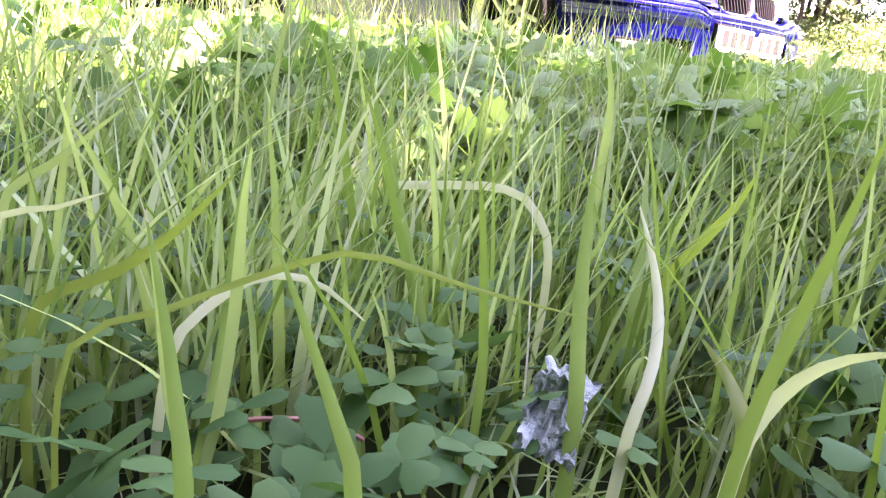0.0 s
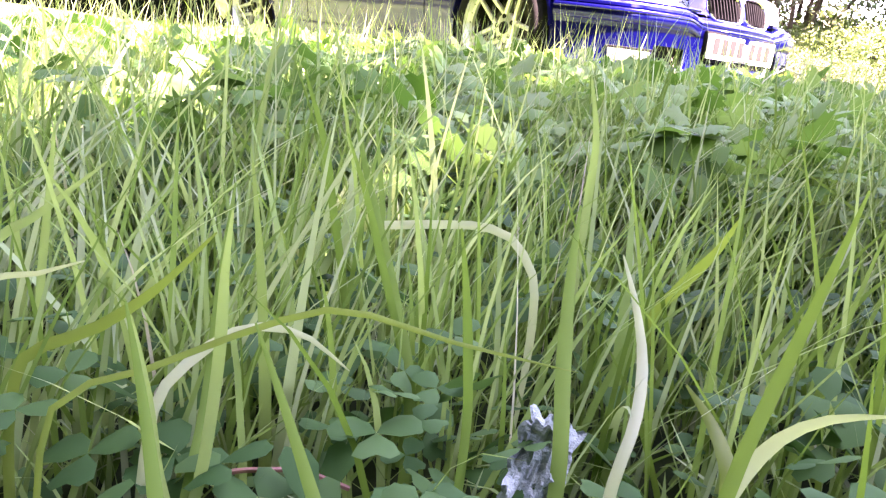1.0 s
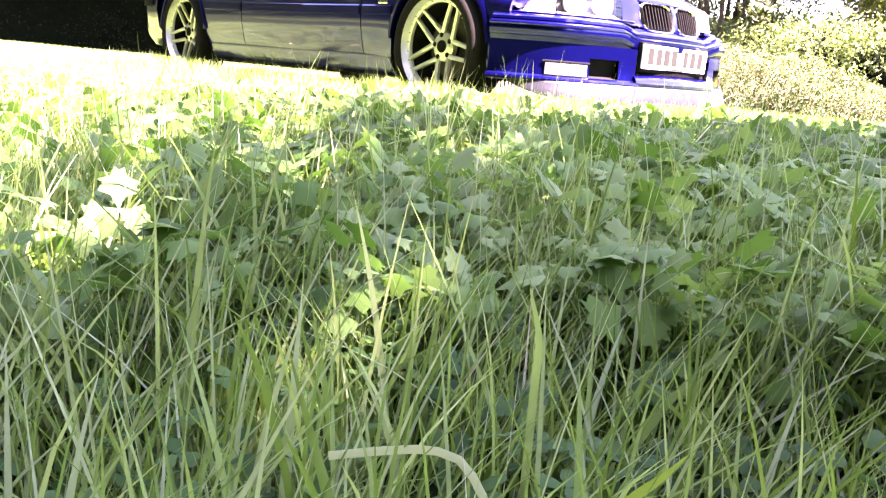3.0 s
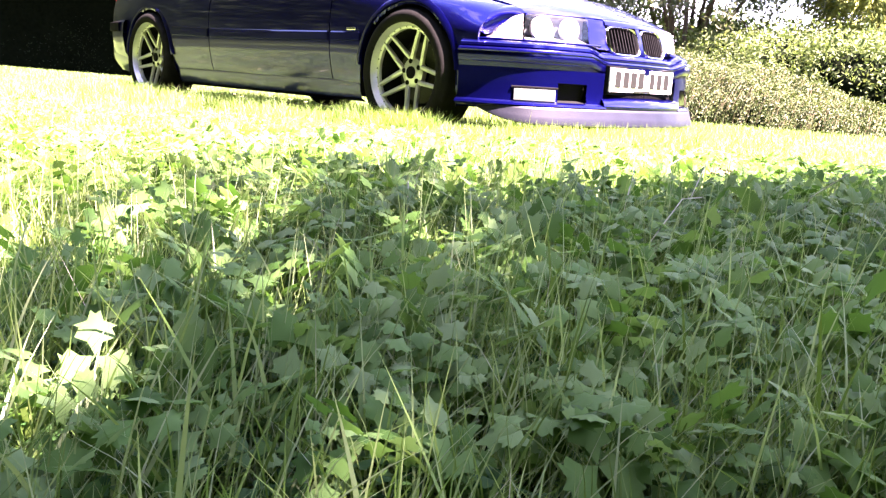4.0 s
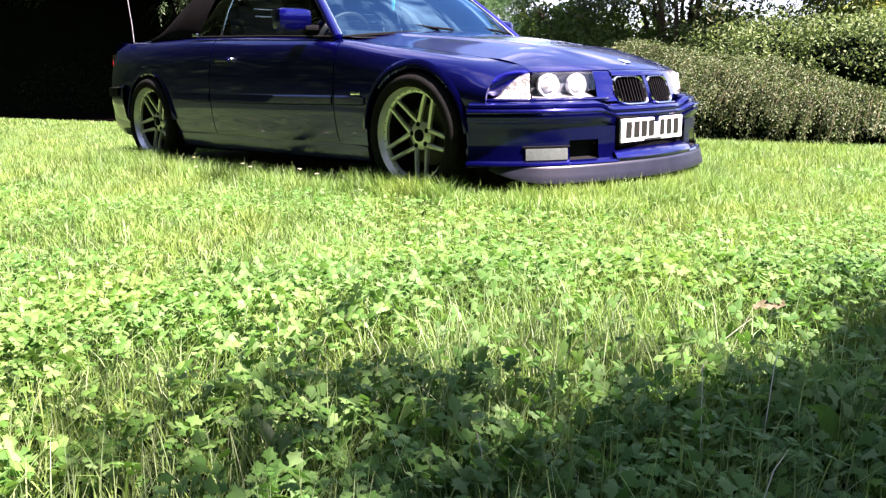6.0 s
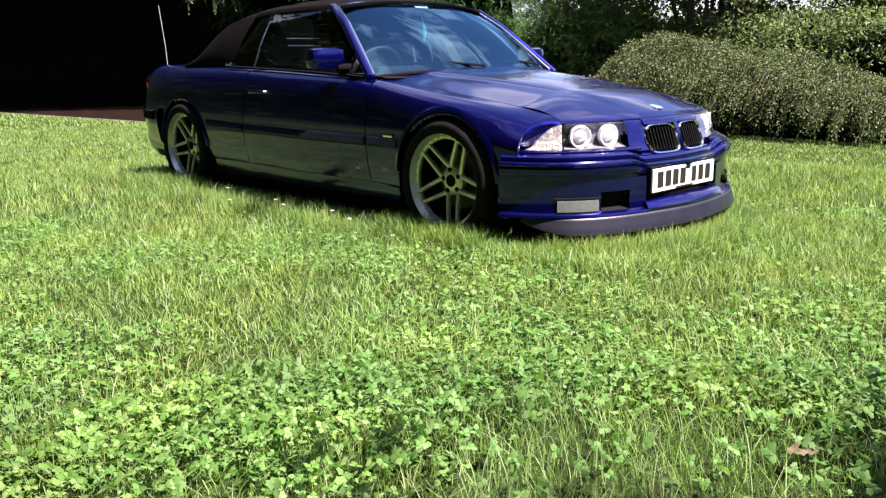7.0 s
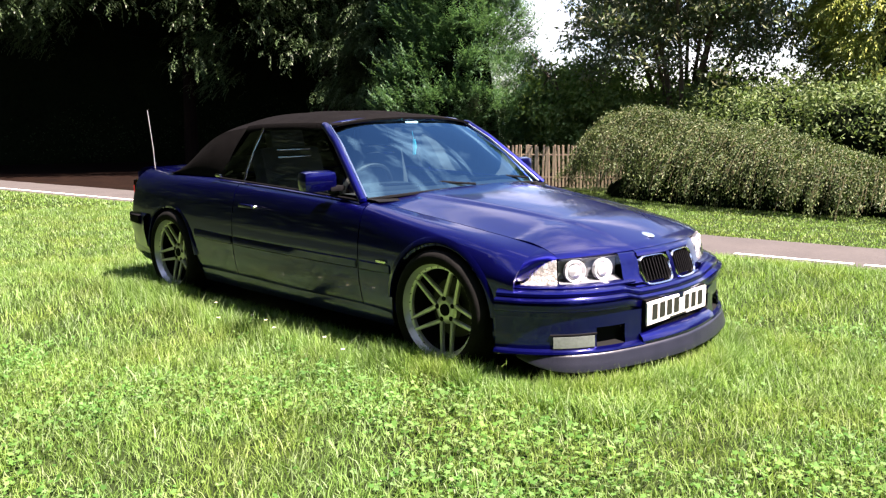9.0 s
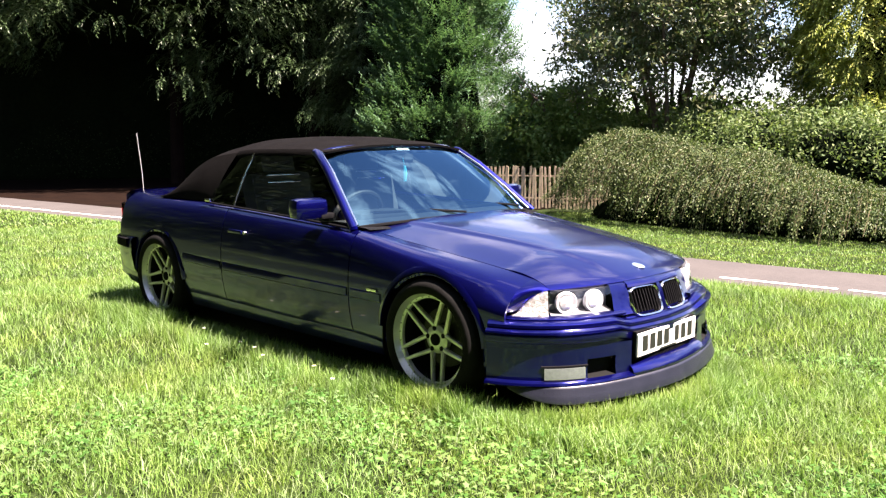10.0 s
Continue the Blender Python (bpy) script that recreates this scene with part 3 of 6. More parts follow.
for i in range(0, LIP_END + 1, 2):
    k = 1 - max(0.0, (i - at_y(.60)) / (LIP_END - at_y(.60))) ** 2 * .75
    lip_rows.append([nose(i, .05 + o * k, .196 - z * k) for o, z in ((.0, .0), (.028, .004), (.034, .010), (.036, .018), (.044, .046), (.052, .074), (.052, .082), (.044, .086), (-.02, .080))])
part("front_lip", mirror(bm_grid(lip_rows)), M_LIP, bumper, "satin grey lip spoiler with a flat flared face")
part("bumper_strip", bumper_band(0, END, [(.050, .4455), (.0705, .438), (.0725, .431), (.0685, .426)]), M_PAINT, bumper)
for s in (0, 1):
    put = flip if s else (lambda b: b)
    pocket = part("fog_lamp_recess", put(nose_band(at_y(.385), at_y(.545), [(.050, .303), (.012, .296), (.010, .224), (.057, .212)], False, 1)), M_VOID, bumper, "black recess beside the fog lamp")
    fog = part("fog_lamp", put(nose_band(at_y(.545), at_y(.682), [(.046, .272), (.058, .268), (.061, .243), (.062, .218), (.050, .212)], False, 1)), M_LAMP_WHITE, bumper, "white rectangular fog lamp lens")
    part("fog_lamp_rim", put(bm_join(nose_band(at_y(.535), at_y(.692), [(.05, .281), (.057, .279), (.057, .273), (.05, .271)], False, 1), nose_band(at_y(.535), at_y(.692), [(.05, .213), (.063, .212), (.063, .206), (.05, .204)], False, 1))), M_DARK, fog)
    # painted panel round the lamps
    part("lamp_surround", put(nose_band(at_y(.238), at_y(.348), [(-.078, .612), (-.062, .606), (-.040, .560), (-.026, .50), (-.004, .470)], False, 1)), M_PAINT, car)
    part("lamp_sill", put(nose_band(at_y(.30), END, [(-.045, .492), (.002, .489), (.010, .484), (.004, .474)], False, 1)), M_PAINT, car)
    lamp = part("headlamp", put(nose_band(at_y(.345), at_y(.660), [(-.062, .606), (-.086, .592), (-.082, .51), (-.030, .488)], False, 1)), M_LAMP_DARK, car, "headlamp with two round white reflectors")
    part("lens", put(nose_band(at_y(.345), at_y(.660), [(-.060, .606), (-.050, .594), (-.040, .555), (-.032, .52), (-.028, .488)], False, 1)), M_LENS, lamp, "clear glass lens").visible_shadow = False
    for yy in (.440, .590):
        i = at_y(yy)
        n = (nose(i, 0.1, .55) - nose(i, 0, .55)).normalized()
        c = nose(i, -.060, .547)
        rot = n.to_track_quat("Y", "Z").to_matrix().to_4x4()
        bowl = bm_lathe([(0.0001, -0.012), (0.020, -0.008), (0.042, 0.006), (0.049, 0.012), (0.052, 0.010), (0.052, -0.01)], (0, 0, 0), 28)
        bmesh.ops.transform(bowl, matrix=Matrix.Translation(c) @ rot, verts=bowl.verts)
        refl = part("reflector", put(bowl), M_LAMP_IN, lamp)
        bulb = bm_lathe([(0.0001, 0.020), (0.016, 0.017), (0.030, 0.010), (0.034, 0.0)], (0, 0, 0), 24)
        bmesh.ops.transform(bulb, matrix=Matrix.Translation(c) @ rot, verts=bulb.verts)
        part("bulb_lens", put(bulb), M_BULB, refl)
    IEND = int(np.argmin(np.abs(NOSE[:, 0] - 0.452)))
    ind = part("indicator", put(nose_band(at_y(.664), IEND, [(-.060, .606), (-.058, .59), (-.052, .55), (-.026, .490)], False, 1)), M_AMBER, car, "clear corner indicator with faceted reflector")
    for v in ind.data.vertices:     # its upper edge falls towards the rear tip
        k = max(0.0, (0.560 - v.co.x) / 0.115)
        v.co.z = 0.49 + (v.co.z - 0.49) * (1 - 0.94 * min(k, 1.0) ** 1.7)
    lens = part("lens", put(nose_band(at_y(.664), IEND, [(-.060, .606), (-.044, .590), (-.034, .555), (-.022, .52), (-.014, .490)], False, 1)), M_LENS, ind)
    lens.visible_shadow = False
    for v in lens.data.vertices:
        k = max(0.0, (0.560 - v.co.x) / 0.115)
        v.co.z = 0.49 + (v.co.z - 0.49) * (1 - 0.94 * min(k, 1.0) ** 1.7)
    # the tip of the wing above the indicator
    tip = []
    i0 = at_y(.655)
    for q in range(13):
        i = round(i0 + (IEND - i0) * q / 12)
        a = nose(i, -.058, .606)
        k = min(max(0.0, (0.560 - a.x) / 0.115), 1.0) ** 1.7
        a.z = 0.49 + .118 * (1 - .94 * k)
        b = skin(.452, 2.03 + (3.95 - 2.03) * q / 12)
        tip.append([a.lerp(b, t) + Vector((0.2, -.5, .6)) * (.010 * math.sin(math.pi * t) * (1 - q / 13)) for t in np.linspace(0, 1, 7)])
    part("wing_tip", put(bm_grid(tip)), M_PAINT, car)
    # kidney grille
    y0, y1 = 0.016, 0.236
    ring = []
    for k in range(32):
        t = 2 * math.pi * k / 32
        cx, cz = math.cos(t), math.sin(t)
        sx, sz = abs(cx) ** 0.42 * (1 if cx > 0 else -1), abs(cz) ** 0.42 * (1 if cz > 0 else -1)
        ring.append(((y0 + y1) / 2 + sx * (y1 - y0) / 2, 0.517 + sz * 0.070))
    rows = []
    for yy, zz in ring:
        x = nose(at_y(yy), 0, 0)[0] - (zz - .455) * 0.36
        dy, dz = yy - (y0 + y1) / 2, zz - 0.517
        rows.append([(x - .04, -(yy - dy * .11), zz - dz * .15), (x + .002, -(yy - dy * .10), zz - dz * .14), (x + .008, -(yy - dy * .04), zz - dz * .06), (x + .001, -yy, zz), (x - .03, -yy, zz)])
    grille = part("kidney_grille", put(bm_grid(rows, close_u=True)), M_CHROME, car, "chrome-framed kidney grille with black slats")
    back = bm_grid([[(nose(at_y(yy), 0, 0)[0] - (zz - .455) * .36 - .045, -yy, zz) for zz in (.44, .60)] for yy in np.linspace(y0, y1, 6)])
    part("grille_back", put(back), M_VOID, grille)
    for k in range(9):
        yy = y0 + 0.022 + (y1 - y0 - 0.044) * k / 8
        xb = nose(at_y(yy), 0, 0)[0]
        part("slat", put(bm_box(xb - .046, -yy, .517, .034, .006, .120, .002, pose(0, 0, 0, 0, -19.8, 0))), M_DARK, grille)
    part("mirror", put(bm_box(-0.885 - .03 * s, -0.880 + .03 * s, 0.912, 0.108, 0.200 - .04 * s, 0.116, 0.036, pose(0, 0, 0, 0, 0, -8))), M_PAINT, car, "violet-blue door mirror")
    part("mirror_arm", put(bm_box(-0.855, -0.785, 0.868, 0.06, 0.10, 0.030, 0.010)), M_DARK, car)
part("nose_panel", nose_band(0, at_y(.245), [(-.085, .618), (-.068, .612), (-.052, .602), (-.046, .588)]), M_PAINT, car)
part("grille_bridge", mirror(bm_grid([[(nose(at_y(yy), 0, 0)[0] - (zz - .455) * .36 + o, -yy, zz) for zz, o in ((.605, -.004), (.55, .006), (.47, .004), (.445, -.004))] for yy in (0.0, .009, .015)])), M_PAINT, car)
part("grille_sill", mirror(bm_grid([[nose(i, o, z) for o, z in ((-.04, .462), (-.004, .456), (.006, .444))] for i in range(0, at_y(.30))])), M_PAINT, car)
# round bonnet badge
bd = bm_lathe([(0.0001, 0.006), (0.026, 0.005), (0.032, 0.003), (0.034, 0.0)], (0, 0, 0), 28)
bmesh.ops.transform(bd, matrix=Matrix.Translation((0.640, 0, top_z(0.640, 0) + .001)) @ Vector((.27, 0, .96)).to_track_quat("Y", "Z").to_matrix().to_4x4(), verts=bd.verts)
part("bonnet_badge", bd, M_BADGE, car, "round blue and white enamel badge")
# number plate with bars for its characters
px = 0.828
plate = part("number_plate", bm_box(px + .004, -.030, 0.332, 0.010, 0.545, 0.110, 0.003), M_PLATE, car, "white number plate with black characters")
for k, (yy, w) in enumerate(((-.205, .046), (-.140, .046), (-.078, .046), (-.016, .046), (.080, .038), (.142, .042), (.205, .044))):
    part("character_bar", bm_box(px + .0102, yy * 1.03 - .030, 0.336, 0.003, w, 0.074), M_INK, plate, "black character bar", False)
part("caption_bar", bm_box(px + .0102, -.030, 0.283, 0.003, 0.15, 0.008), M_INK, plate, "small dark caption bar", False)
part("plate_back", bm_box(px - .012, -.030, 0.330, 0.022, 0.545, 0.135, 0.004), M_DARK, plate)

# rear end: closing wall, lamps, bumper
TAIL = smooth_line([(-3.60, 0.0), (-3.59, -.3), (-3.565, -.52), (-3.50, -.66), (-3.40, -.75), (-3.28, -.80), (-3.03, -.836)], 41)
tail_rows = lambda prof, i1=40: mirror(bm_grid([[(TAIL[i][0] + o * (1 if i < 20 else 0.6), TAIL[i][1] + (0 if i < 10 else o * .5), z) for o, z in prof] for i in range(0, i1 + 1)]))
part("tail_panel", tail_rows([(.08, .888), (.03, .86), (.02, .70), (.03, .52)], 26), M_PAINT, car)
rb = part("rear_bumper", tail_rows([(.05, .575), (-.03, .565), (-.05, .54), (-.055, .45), (-.03, .33), (.06, .24)]), M_PAINT, car)
part("bumper_moulding", tail_rows([(-.040, .555), (-.072, .548), (-.074, .49), (-.045, .48)], 38), M_DARK, rb, "dark rubbing strip")
for s in (0, 1):
    put = flip if s else (lambda b: b)
    tl = bm_grid([[(TAIL[i][0] + o, TAIL[i][1] - (.012 if i > 18 else 0), z) for o, z in ((.02, .80), (-.016, .79), (-.018, .69), (.02, .675))] for i in range(13, 27)])
    part("tail_lamp", put(tl), M_RED, car, "red tail lamp wrapping the corner")

# windscreen, its frame and the roof
SB = smooth_line([(-0.50, 0.0, 0.850), (-.53, -.35, .843), (-.60, -.58, .828), (-.665, -.715, .815)], 15)
STP = smooth_line([(-1.105, 0.0, 1.243), (-1.118, -.30, 1.238), (-1.150, -.48, 1.224), (-1.185, -.572, 1.200)], 15)
P = []
for i in range(15):
    row = []
    for k in range(9):
        t = k / 8
        q = Vector(SB[i]) * (1 - t) + Vector(STP[i]) * t
        q += Vector((.55, 0, .68)).normalized() * 0.030 * math.sin(math.pi * t)
        row.append(q)
    P.append(row)
screen = part("windscreen", mirror(bm_grid(P)), M_SCREEN, car, "tinted curved windscreen reflecting the sky")
screen.visible_shadow = False


def rail(points, w, material, name, taper=None):
    """A rounded frame bar, right and left."""
    for s in (1, -1):
        part(name, bm_tube([(x, y * s, z) for x, y, z in points], w, 10, taper), material, car)


rail([(-.645, -.760, .806), (-.67, -.752, .826), (-.84, -.700, .968), (-1.02, -.642, 1.110), (-1.175, -.594, 1.206), (-1.20, -.588, 1.208)], 0.024, M_PAINT, "windscreen_pillar")
rail([(-.655, -.728, .822), (-.83, -.676, .972), (-1.00, -.622, 1.108), (-1.165, -.574, 1.209)], 0.008, M_CHROME, "screen_trim")
part("header_rail", bm_tube([(q[0], q[1], q[2]) for q in [(p[0] - .015, -p[1], p[2]) for p in STP[::-1]] + [(p[0] - .015, p[1], p[2]) for p in STP[1:]]], 0.017, 8), M_PAINT, car)
part("header_trim", bm_tube([(q[0], q[1], q[2]) for q in [(p[0] + .004, -p[1], p[2] + .006) for p in STP[::-1]] + [(p[0] + .004, p[1], p[2] + .006) for p in STP[1:]]], 0.006, 6), M_CHROME, car)
part("screen_base_seal", bm_tube([(q[0], q[1], q[2]) for q in [(p[0] + .01, -p[1], p[2] - .004) for p in SB[::-1]] + [(p[0] + .01, p[1], p[2] - .004) for p in SB[1:]]], 0.010, 6), M_DARK, car)

# fabric roof: stations of (x, centre z, edge y, edge z)
ROOF = [(-1.135, 1.256, .565, 1.214), (-1.30, 1.282, .596, 1.218), (-1.55, 1.297, .606, 1.216), (-1.85, 1.296, .612, 1.208), (-2.10, 1.286, .622, 1.185), (-2.30, 1.262, .638, 1.150), (-2.50, 1.200, .658, 1.060), (-2.66, 1.095, .676, .950), (-2.78, .965, .688, .890), (-2.84, .893, .692, .878)]
RX = [r[0] for r in ROOF][::-1]
RT = np.array([r[1:] for r in ROOF])[::-1]
rows = []
for i in range(41):
    x = -1.135 - 1.705 * i / 40
    cz, ey, ez = hermite(RX, RT, x)
    sag = 0.006 * math.sin(i * 0.9)
    row = []
    for k in range(-16, 17):
        u = k / 16
        y = ey * math.sin(u * math.pi / 2 * 0.98)
        z = ez + (cz - ez) * (1 - abs(y / ey) ** 2.6) + sag * (1 - u * u)
        row.append((x - 0.05 * (1 - u * u) * (-1 if i < 4 else 0) * (1 - i / 4), y, z))
    rows.append(row)
roof = part("fabric_roof", thicken(bm_grid(rows), 0.012), M_FABRIC, car, "black fabric folding roof, raised")
for s in (0, 1):
    put = flip if s else (lambda b: b)
    # side band over the windows and the broad rear quarter of cloth
    q = []
    for i in range(25):
        x = -1.19 - 0.80 * i / 24
        cz, ey, ez = hermite(RX, RT, x)
        q.append([(x, -ey + .004, ez + .01), (x, -ey - .010, ez - .008), (x, -ey - .012, ez - .030), (x, -ey + .01, ez - .034)])
    part("roof_side_band", put(bm_grid(q)), M_FABRIC, roof)
    q = []
    for i in range(17):
        t = i / 16
        top = Vector((-1.99 - .85 * t, 0, 0))
        cz, ey, ez = hermite(RX, RT, top.x)
        a = Vector((top.x, -ey, ez))
        b = Vector((-2.10 - .74 * t, -.742, .872 + .004 * t))
        q.append([a.lerp(b, k / 8) + Vector((0, -.022 * math.sin(math.pi * k / 8), 0)) for k in range(9)])
    part("roof_quarter", put(bm_grid(q)), M_FABRIC, roof)
    # glass
    g = []
    for i in range(13):
        t = i / 12
        b = Vector((-.70 - 1.12 * t, -.760, .826 + .030 * t))
        u = Vector((-1.205 - .58 * t, -.604 - .014 * t, 1.196 + .0 * t))
        g.append([b.lerp(u, k / 6) + Vector((0, -.018 * math.sin(math.pi * k / 6), 0)) for k in range(7)])
    sg = part("door_window", put(bm_grid(g)), M_GLASS, car, "dark tinted door window")
    sg.visible_shadow = False
    g = []
    for i in range(9):
        t = i / 8
        b = Vector((-1.835 - .29 * t, -.758, .858 + .012 * t))
        u = Vector((-1.80 - .24 * t, -.618, 1.192 - .05 * t * t))
        g.append([b.lerp(u, k / 6) + Vector((0, -.016 * math.sin(math.pi * k / 6), 0)) for k in range(7)])
    qg = part("quarter_window", put(bm_grid(g)), M_GLASS, car, "dark tinted rear side window")
    qg.visible_shadow = False
    part("window_post", put(bm_tube([(-1.828, -.762, .858), (-1.815, -.705, 1.02), (-1.795, -.622, 1.194)], 0.008, 8)), M_CHROME, car, "slim bright window post")
    part("waist_trim", put(bm_tube([(-.66, -.772, .812), (-1.2, -.775, .838), (-1.85, -.772, .862), (-2.14, -.768, .872)], 0.007, 6)), M_DARK, car)
    part("hood_catch", put(bm_box(-2.13, -.765, .885, .06, .018, .020, .005)), M_CHROME, car)

# aerial on the rear wing
part("aerial", bm_tube([(-3.315, -.625, .870), (-3.320, -.628, 1.02), (-3.347, -.643, 1.325)], 0.0019, 6), M_AERIAL, car, "thin chrome aerial")
part("aerial_base", bm_tube([(-3.315, -.625, .855), (-3.315, -.625, .885)], 0.014, 10), M_DARK, car)
# wipers
for y0, y1 in ((-.05, -.58), (.52, .02)):
    a, b = Vector((-.49 - .10 * (y0 / .6) ** 2, y0, .862)), Vector((-.60 - .10 * (y1 / .6) ** 2, y1, .878))
    wiper = part("wiper", bm_tube([a, a.lerp(b, .4) + Vector((.0, 0, .016)), b], 0.007, 6), M_DARK, car, "black windscreen wiper")
    part("wiper_blade", bm_tube([a.lerp(b, .25) + Vector((-.028, 0, .006)), b + Vector((-.03, 0, .004))], 0.006, 5), M_DARK, wiper)

# cabin
dash = part("dashboard", bm_grid([[(x, y, z) for y in np.linspace(-.70, .70, 15)] for x, z in ((-.60, .800), (-.72, .826), (-.90, .828), (-1.00, .80), (-1.04, .70), (-1.02, .50))]), M_DASH, car, "dark dashboard")
part("instrument_hood", bm_box(-.93, -.37, .835, .20, .38, .06, .025), M_DASH, dash)
wheel_tilt = Matrix.Translation((-1.10, -.37, .80)) @ pose(0, 0, 0, 0, -66, 0)
ringp = [[wheel_tilt @ Vector(((.185 + .016 * math.cos(b)) * math.cos(a), (.185 + .016 * math.cos(b)) * math.sin(a), .016 * math.sin(b))) for b in np.linspace(0, 2 * math.pi, 9)[:-1]] for a in np.linspace(0, 2 * math.pi, 33)[:-1]]
sw = part("steering_wheel", bm_grid(ringp, True, True), M_DASH, car, "dark steering wheel on the right")
part("steering_boss", bm_box(-1.10, -.37, .80, .05, .16, .13, .02, pose(0, 0, 0, 0, -66, 0) @ pose(0, 0, 0, 0, 90, 0)), M_DASH, sw)
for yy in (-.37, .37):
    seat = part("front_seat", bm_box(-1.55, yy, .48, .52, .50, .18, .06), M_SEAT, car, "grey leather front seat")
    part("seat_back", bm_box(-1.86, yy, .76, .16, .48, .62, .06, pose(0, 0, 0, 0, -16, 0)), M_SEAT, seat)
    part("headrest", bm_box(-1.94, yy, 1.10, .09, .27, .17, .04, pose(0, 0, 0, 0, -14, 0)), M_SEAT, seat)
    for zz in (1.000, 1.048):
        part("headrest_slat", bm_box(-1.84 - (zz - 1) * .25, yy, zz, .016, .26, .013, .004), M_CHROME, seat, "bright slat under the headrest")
rs = part("rear_seat", bm_box(-2.32, 0, .50, .46, 1.16, .20, .06), M_SEAT, car, "grey leather rear seat")
part("seat_back", bm_box(-2.58, 0, .74, .16, 1.16, .50, .06, pose(0, 0, 0, 0, -18, 0)), M_SEAT, rs)
part("cabin_floor", bm_box(-1.65, 0, .36, 2.0, 1.44, .05), M_VOID, car)
part("rear_view_mirror", bm_box(-1.13, 0, 1.165, .03, .24, .06, .012), M_DASH, car)
part("windscreen_sticker", bm_box(-1.090, 0.0, 1.222, .004, .105, .022, 0, pose(0, 0, 0, 0, -54, 0)), M_PAPER, car, "white strip sticker inside the screen top")
hang = part("hanging_card", bm_tube([(-1.11, .035, 1.115), (-1.108, .037, 1.07), (-1.11, .035, 1.015)], .015, 6, [.6, 1, .7]), M_CYAN, car, "cyan tag hanging from the mirror")
part("cord", bm_tube([(-1.11, .02, 1.17), (-1.11, .035, 1.11)], .002, 4), M_CYAN, hang)


# wheels: deep split rim with five pairs of spokes
def build_wheel():
    w = new("wheel")
    tyre = bm_lathe([(.238, -.012), (.250, -.018), (.272, -.022), (.292, -.014), (.306, .006), (.312, .03), (.314, .10), (.312, .17), (.300, .20), (.262, .21), (.236, .20)], (0, 0, 0), 56)
    part("tyre", tyre, M_RUBBER, w)
    rim = part("rim", bm_lathe([(.244, .008), (.246, -.008), (.243, -.014), (.238, -.012), (.235, -.004), (.228, .012), (.224, .020), (.216, .021), (.211, .024), (.209, .040)], (0, 0, 0), 64), M_ALLOY, w)
    # inside of the alloy rim made black, its shade put into the colour
    part("barrel", bm_lathe([(.209, .038), (.206, .10), (.200, .19), (.22, .20)], (0, 0, 0), 48), M_VOID, w)
    bolt = bm_lathe([(.0001, .013), (.0042, .014), (.0048, .022)], (.219, 0, 0), 6)
    me0 = None
    for k in range(30):
        if me0 is None:
            b0 = part("rim_bolt", bolt, M_CHROME, rim)
            me0 = b0.data
        else:
            b0 = new("rim_bolt", me0)
            b0.parent = rim
        b0.matrix_basis = pose(0, 0, 0, 0, 360 * k / 30, 0)
    me1 = None
    for k in range(5):
        for s in (-1, 1):
            a = math.radians(72 * k + 270)
            if me1 is None:
                rows = []
                for t in np.linspace(0, 1, 9):
                    r = .056 + .160 * t
                    half = .0122 - .0030 * t
                    off = .0385 - .008 * t
                    dep = .052 - .032 * t ** 0.9
                    rows.append([(r, dep + .016, off - half), (r, dep + .002, off - half * .95), (r, dep - .002, off - half * .5), (r, dep - .002, off + half * .5), (r, dep + .002, off + half * .95), (r, dep + .016, off + half)])
                sp = part("spoke", bm_grid(rows, close_v=True), M_ALLOY, w)
                me1 = sp.data
            else:
                sp = new("spoke", me1)
                sp.parent = w
            sp.matrix_basis = Matrix.Rotation(-a, 4, "Y") @ Matrix.Diagonal((1, 1, s, 1))
    part("hub", bm_lathe([(.0001, .050), (.040, .050), (.064, .054), (.072, .060), (.074, .085), (.05, .09)], (0, 0, 0), 40), M_ALLOY, w)
    part("centre_cap", bm_lathe([(.0001, .040), (.024, .041), (.030, .044), (.031, .055)], (0, 0, 0), 28), M_DARK, w)
    # black discs stand for the shade in the five nut holes
    for k in range(5):
        a = math.radians(72 * k + 90)
        part("nut_hole", bm_lathe([(.0001, .0475), (.0105, .0475), (.0125, .0490), (.0125, .062)], (.056 * math.cos(a), 0, .056 * math.sin(a)), 12), M_VOID, w)
    # steel disc darkened to the shade behind the spokes
    part("brake_disc", bm_lathe([(.06, .115), (.150, .115), (.150, .135), (.06, .135)], (0, 0, 0), 40), mat("shade_dark_steel", (0.035, 0.033, 0.032), 0.5, 0.3), w)
    # black sheet across the rim for the shade behind the disc
    part("barrel_back", bm_lathe([(.0001, .150), (.199, .150)], (0, 0, 0), 40), M_VOID, w)
    return w


def set_wheel(w, x, y, turn, spin):
    w.parent = car
    w.matrix_basis = Matrix.Translation((x, y, HUB_Z)) @ pose(0, 0, 0, 0, 0, turn) @ pose(0, 0, 0, 0, spin, 0)


wheel0 = build_wheel()
set_wheel(wheel0, 0.0, -0.838, 0, -9)
for x, y, turn, spin in ((-WHEELBASE, -0.838, 0, 5), (0.0, 0.838, 180, 0), (-WHEELBASE, 0.838, 180, 0)):
    set_wheel(copy_thing(wheel0, Matrix()), x, y, turn, spin)

# ---------------------------------------------------------------- foliage tools
rng = np.random.default_rng(7)


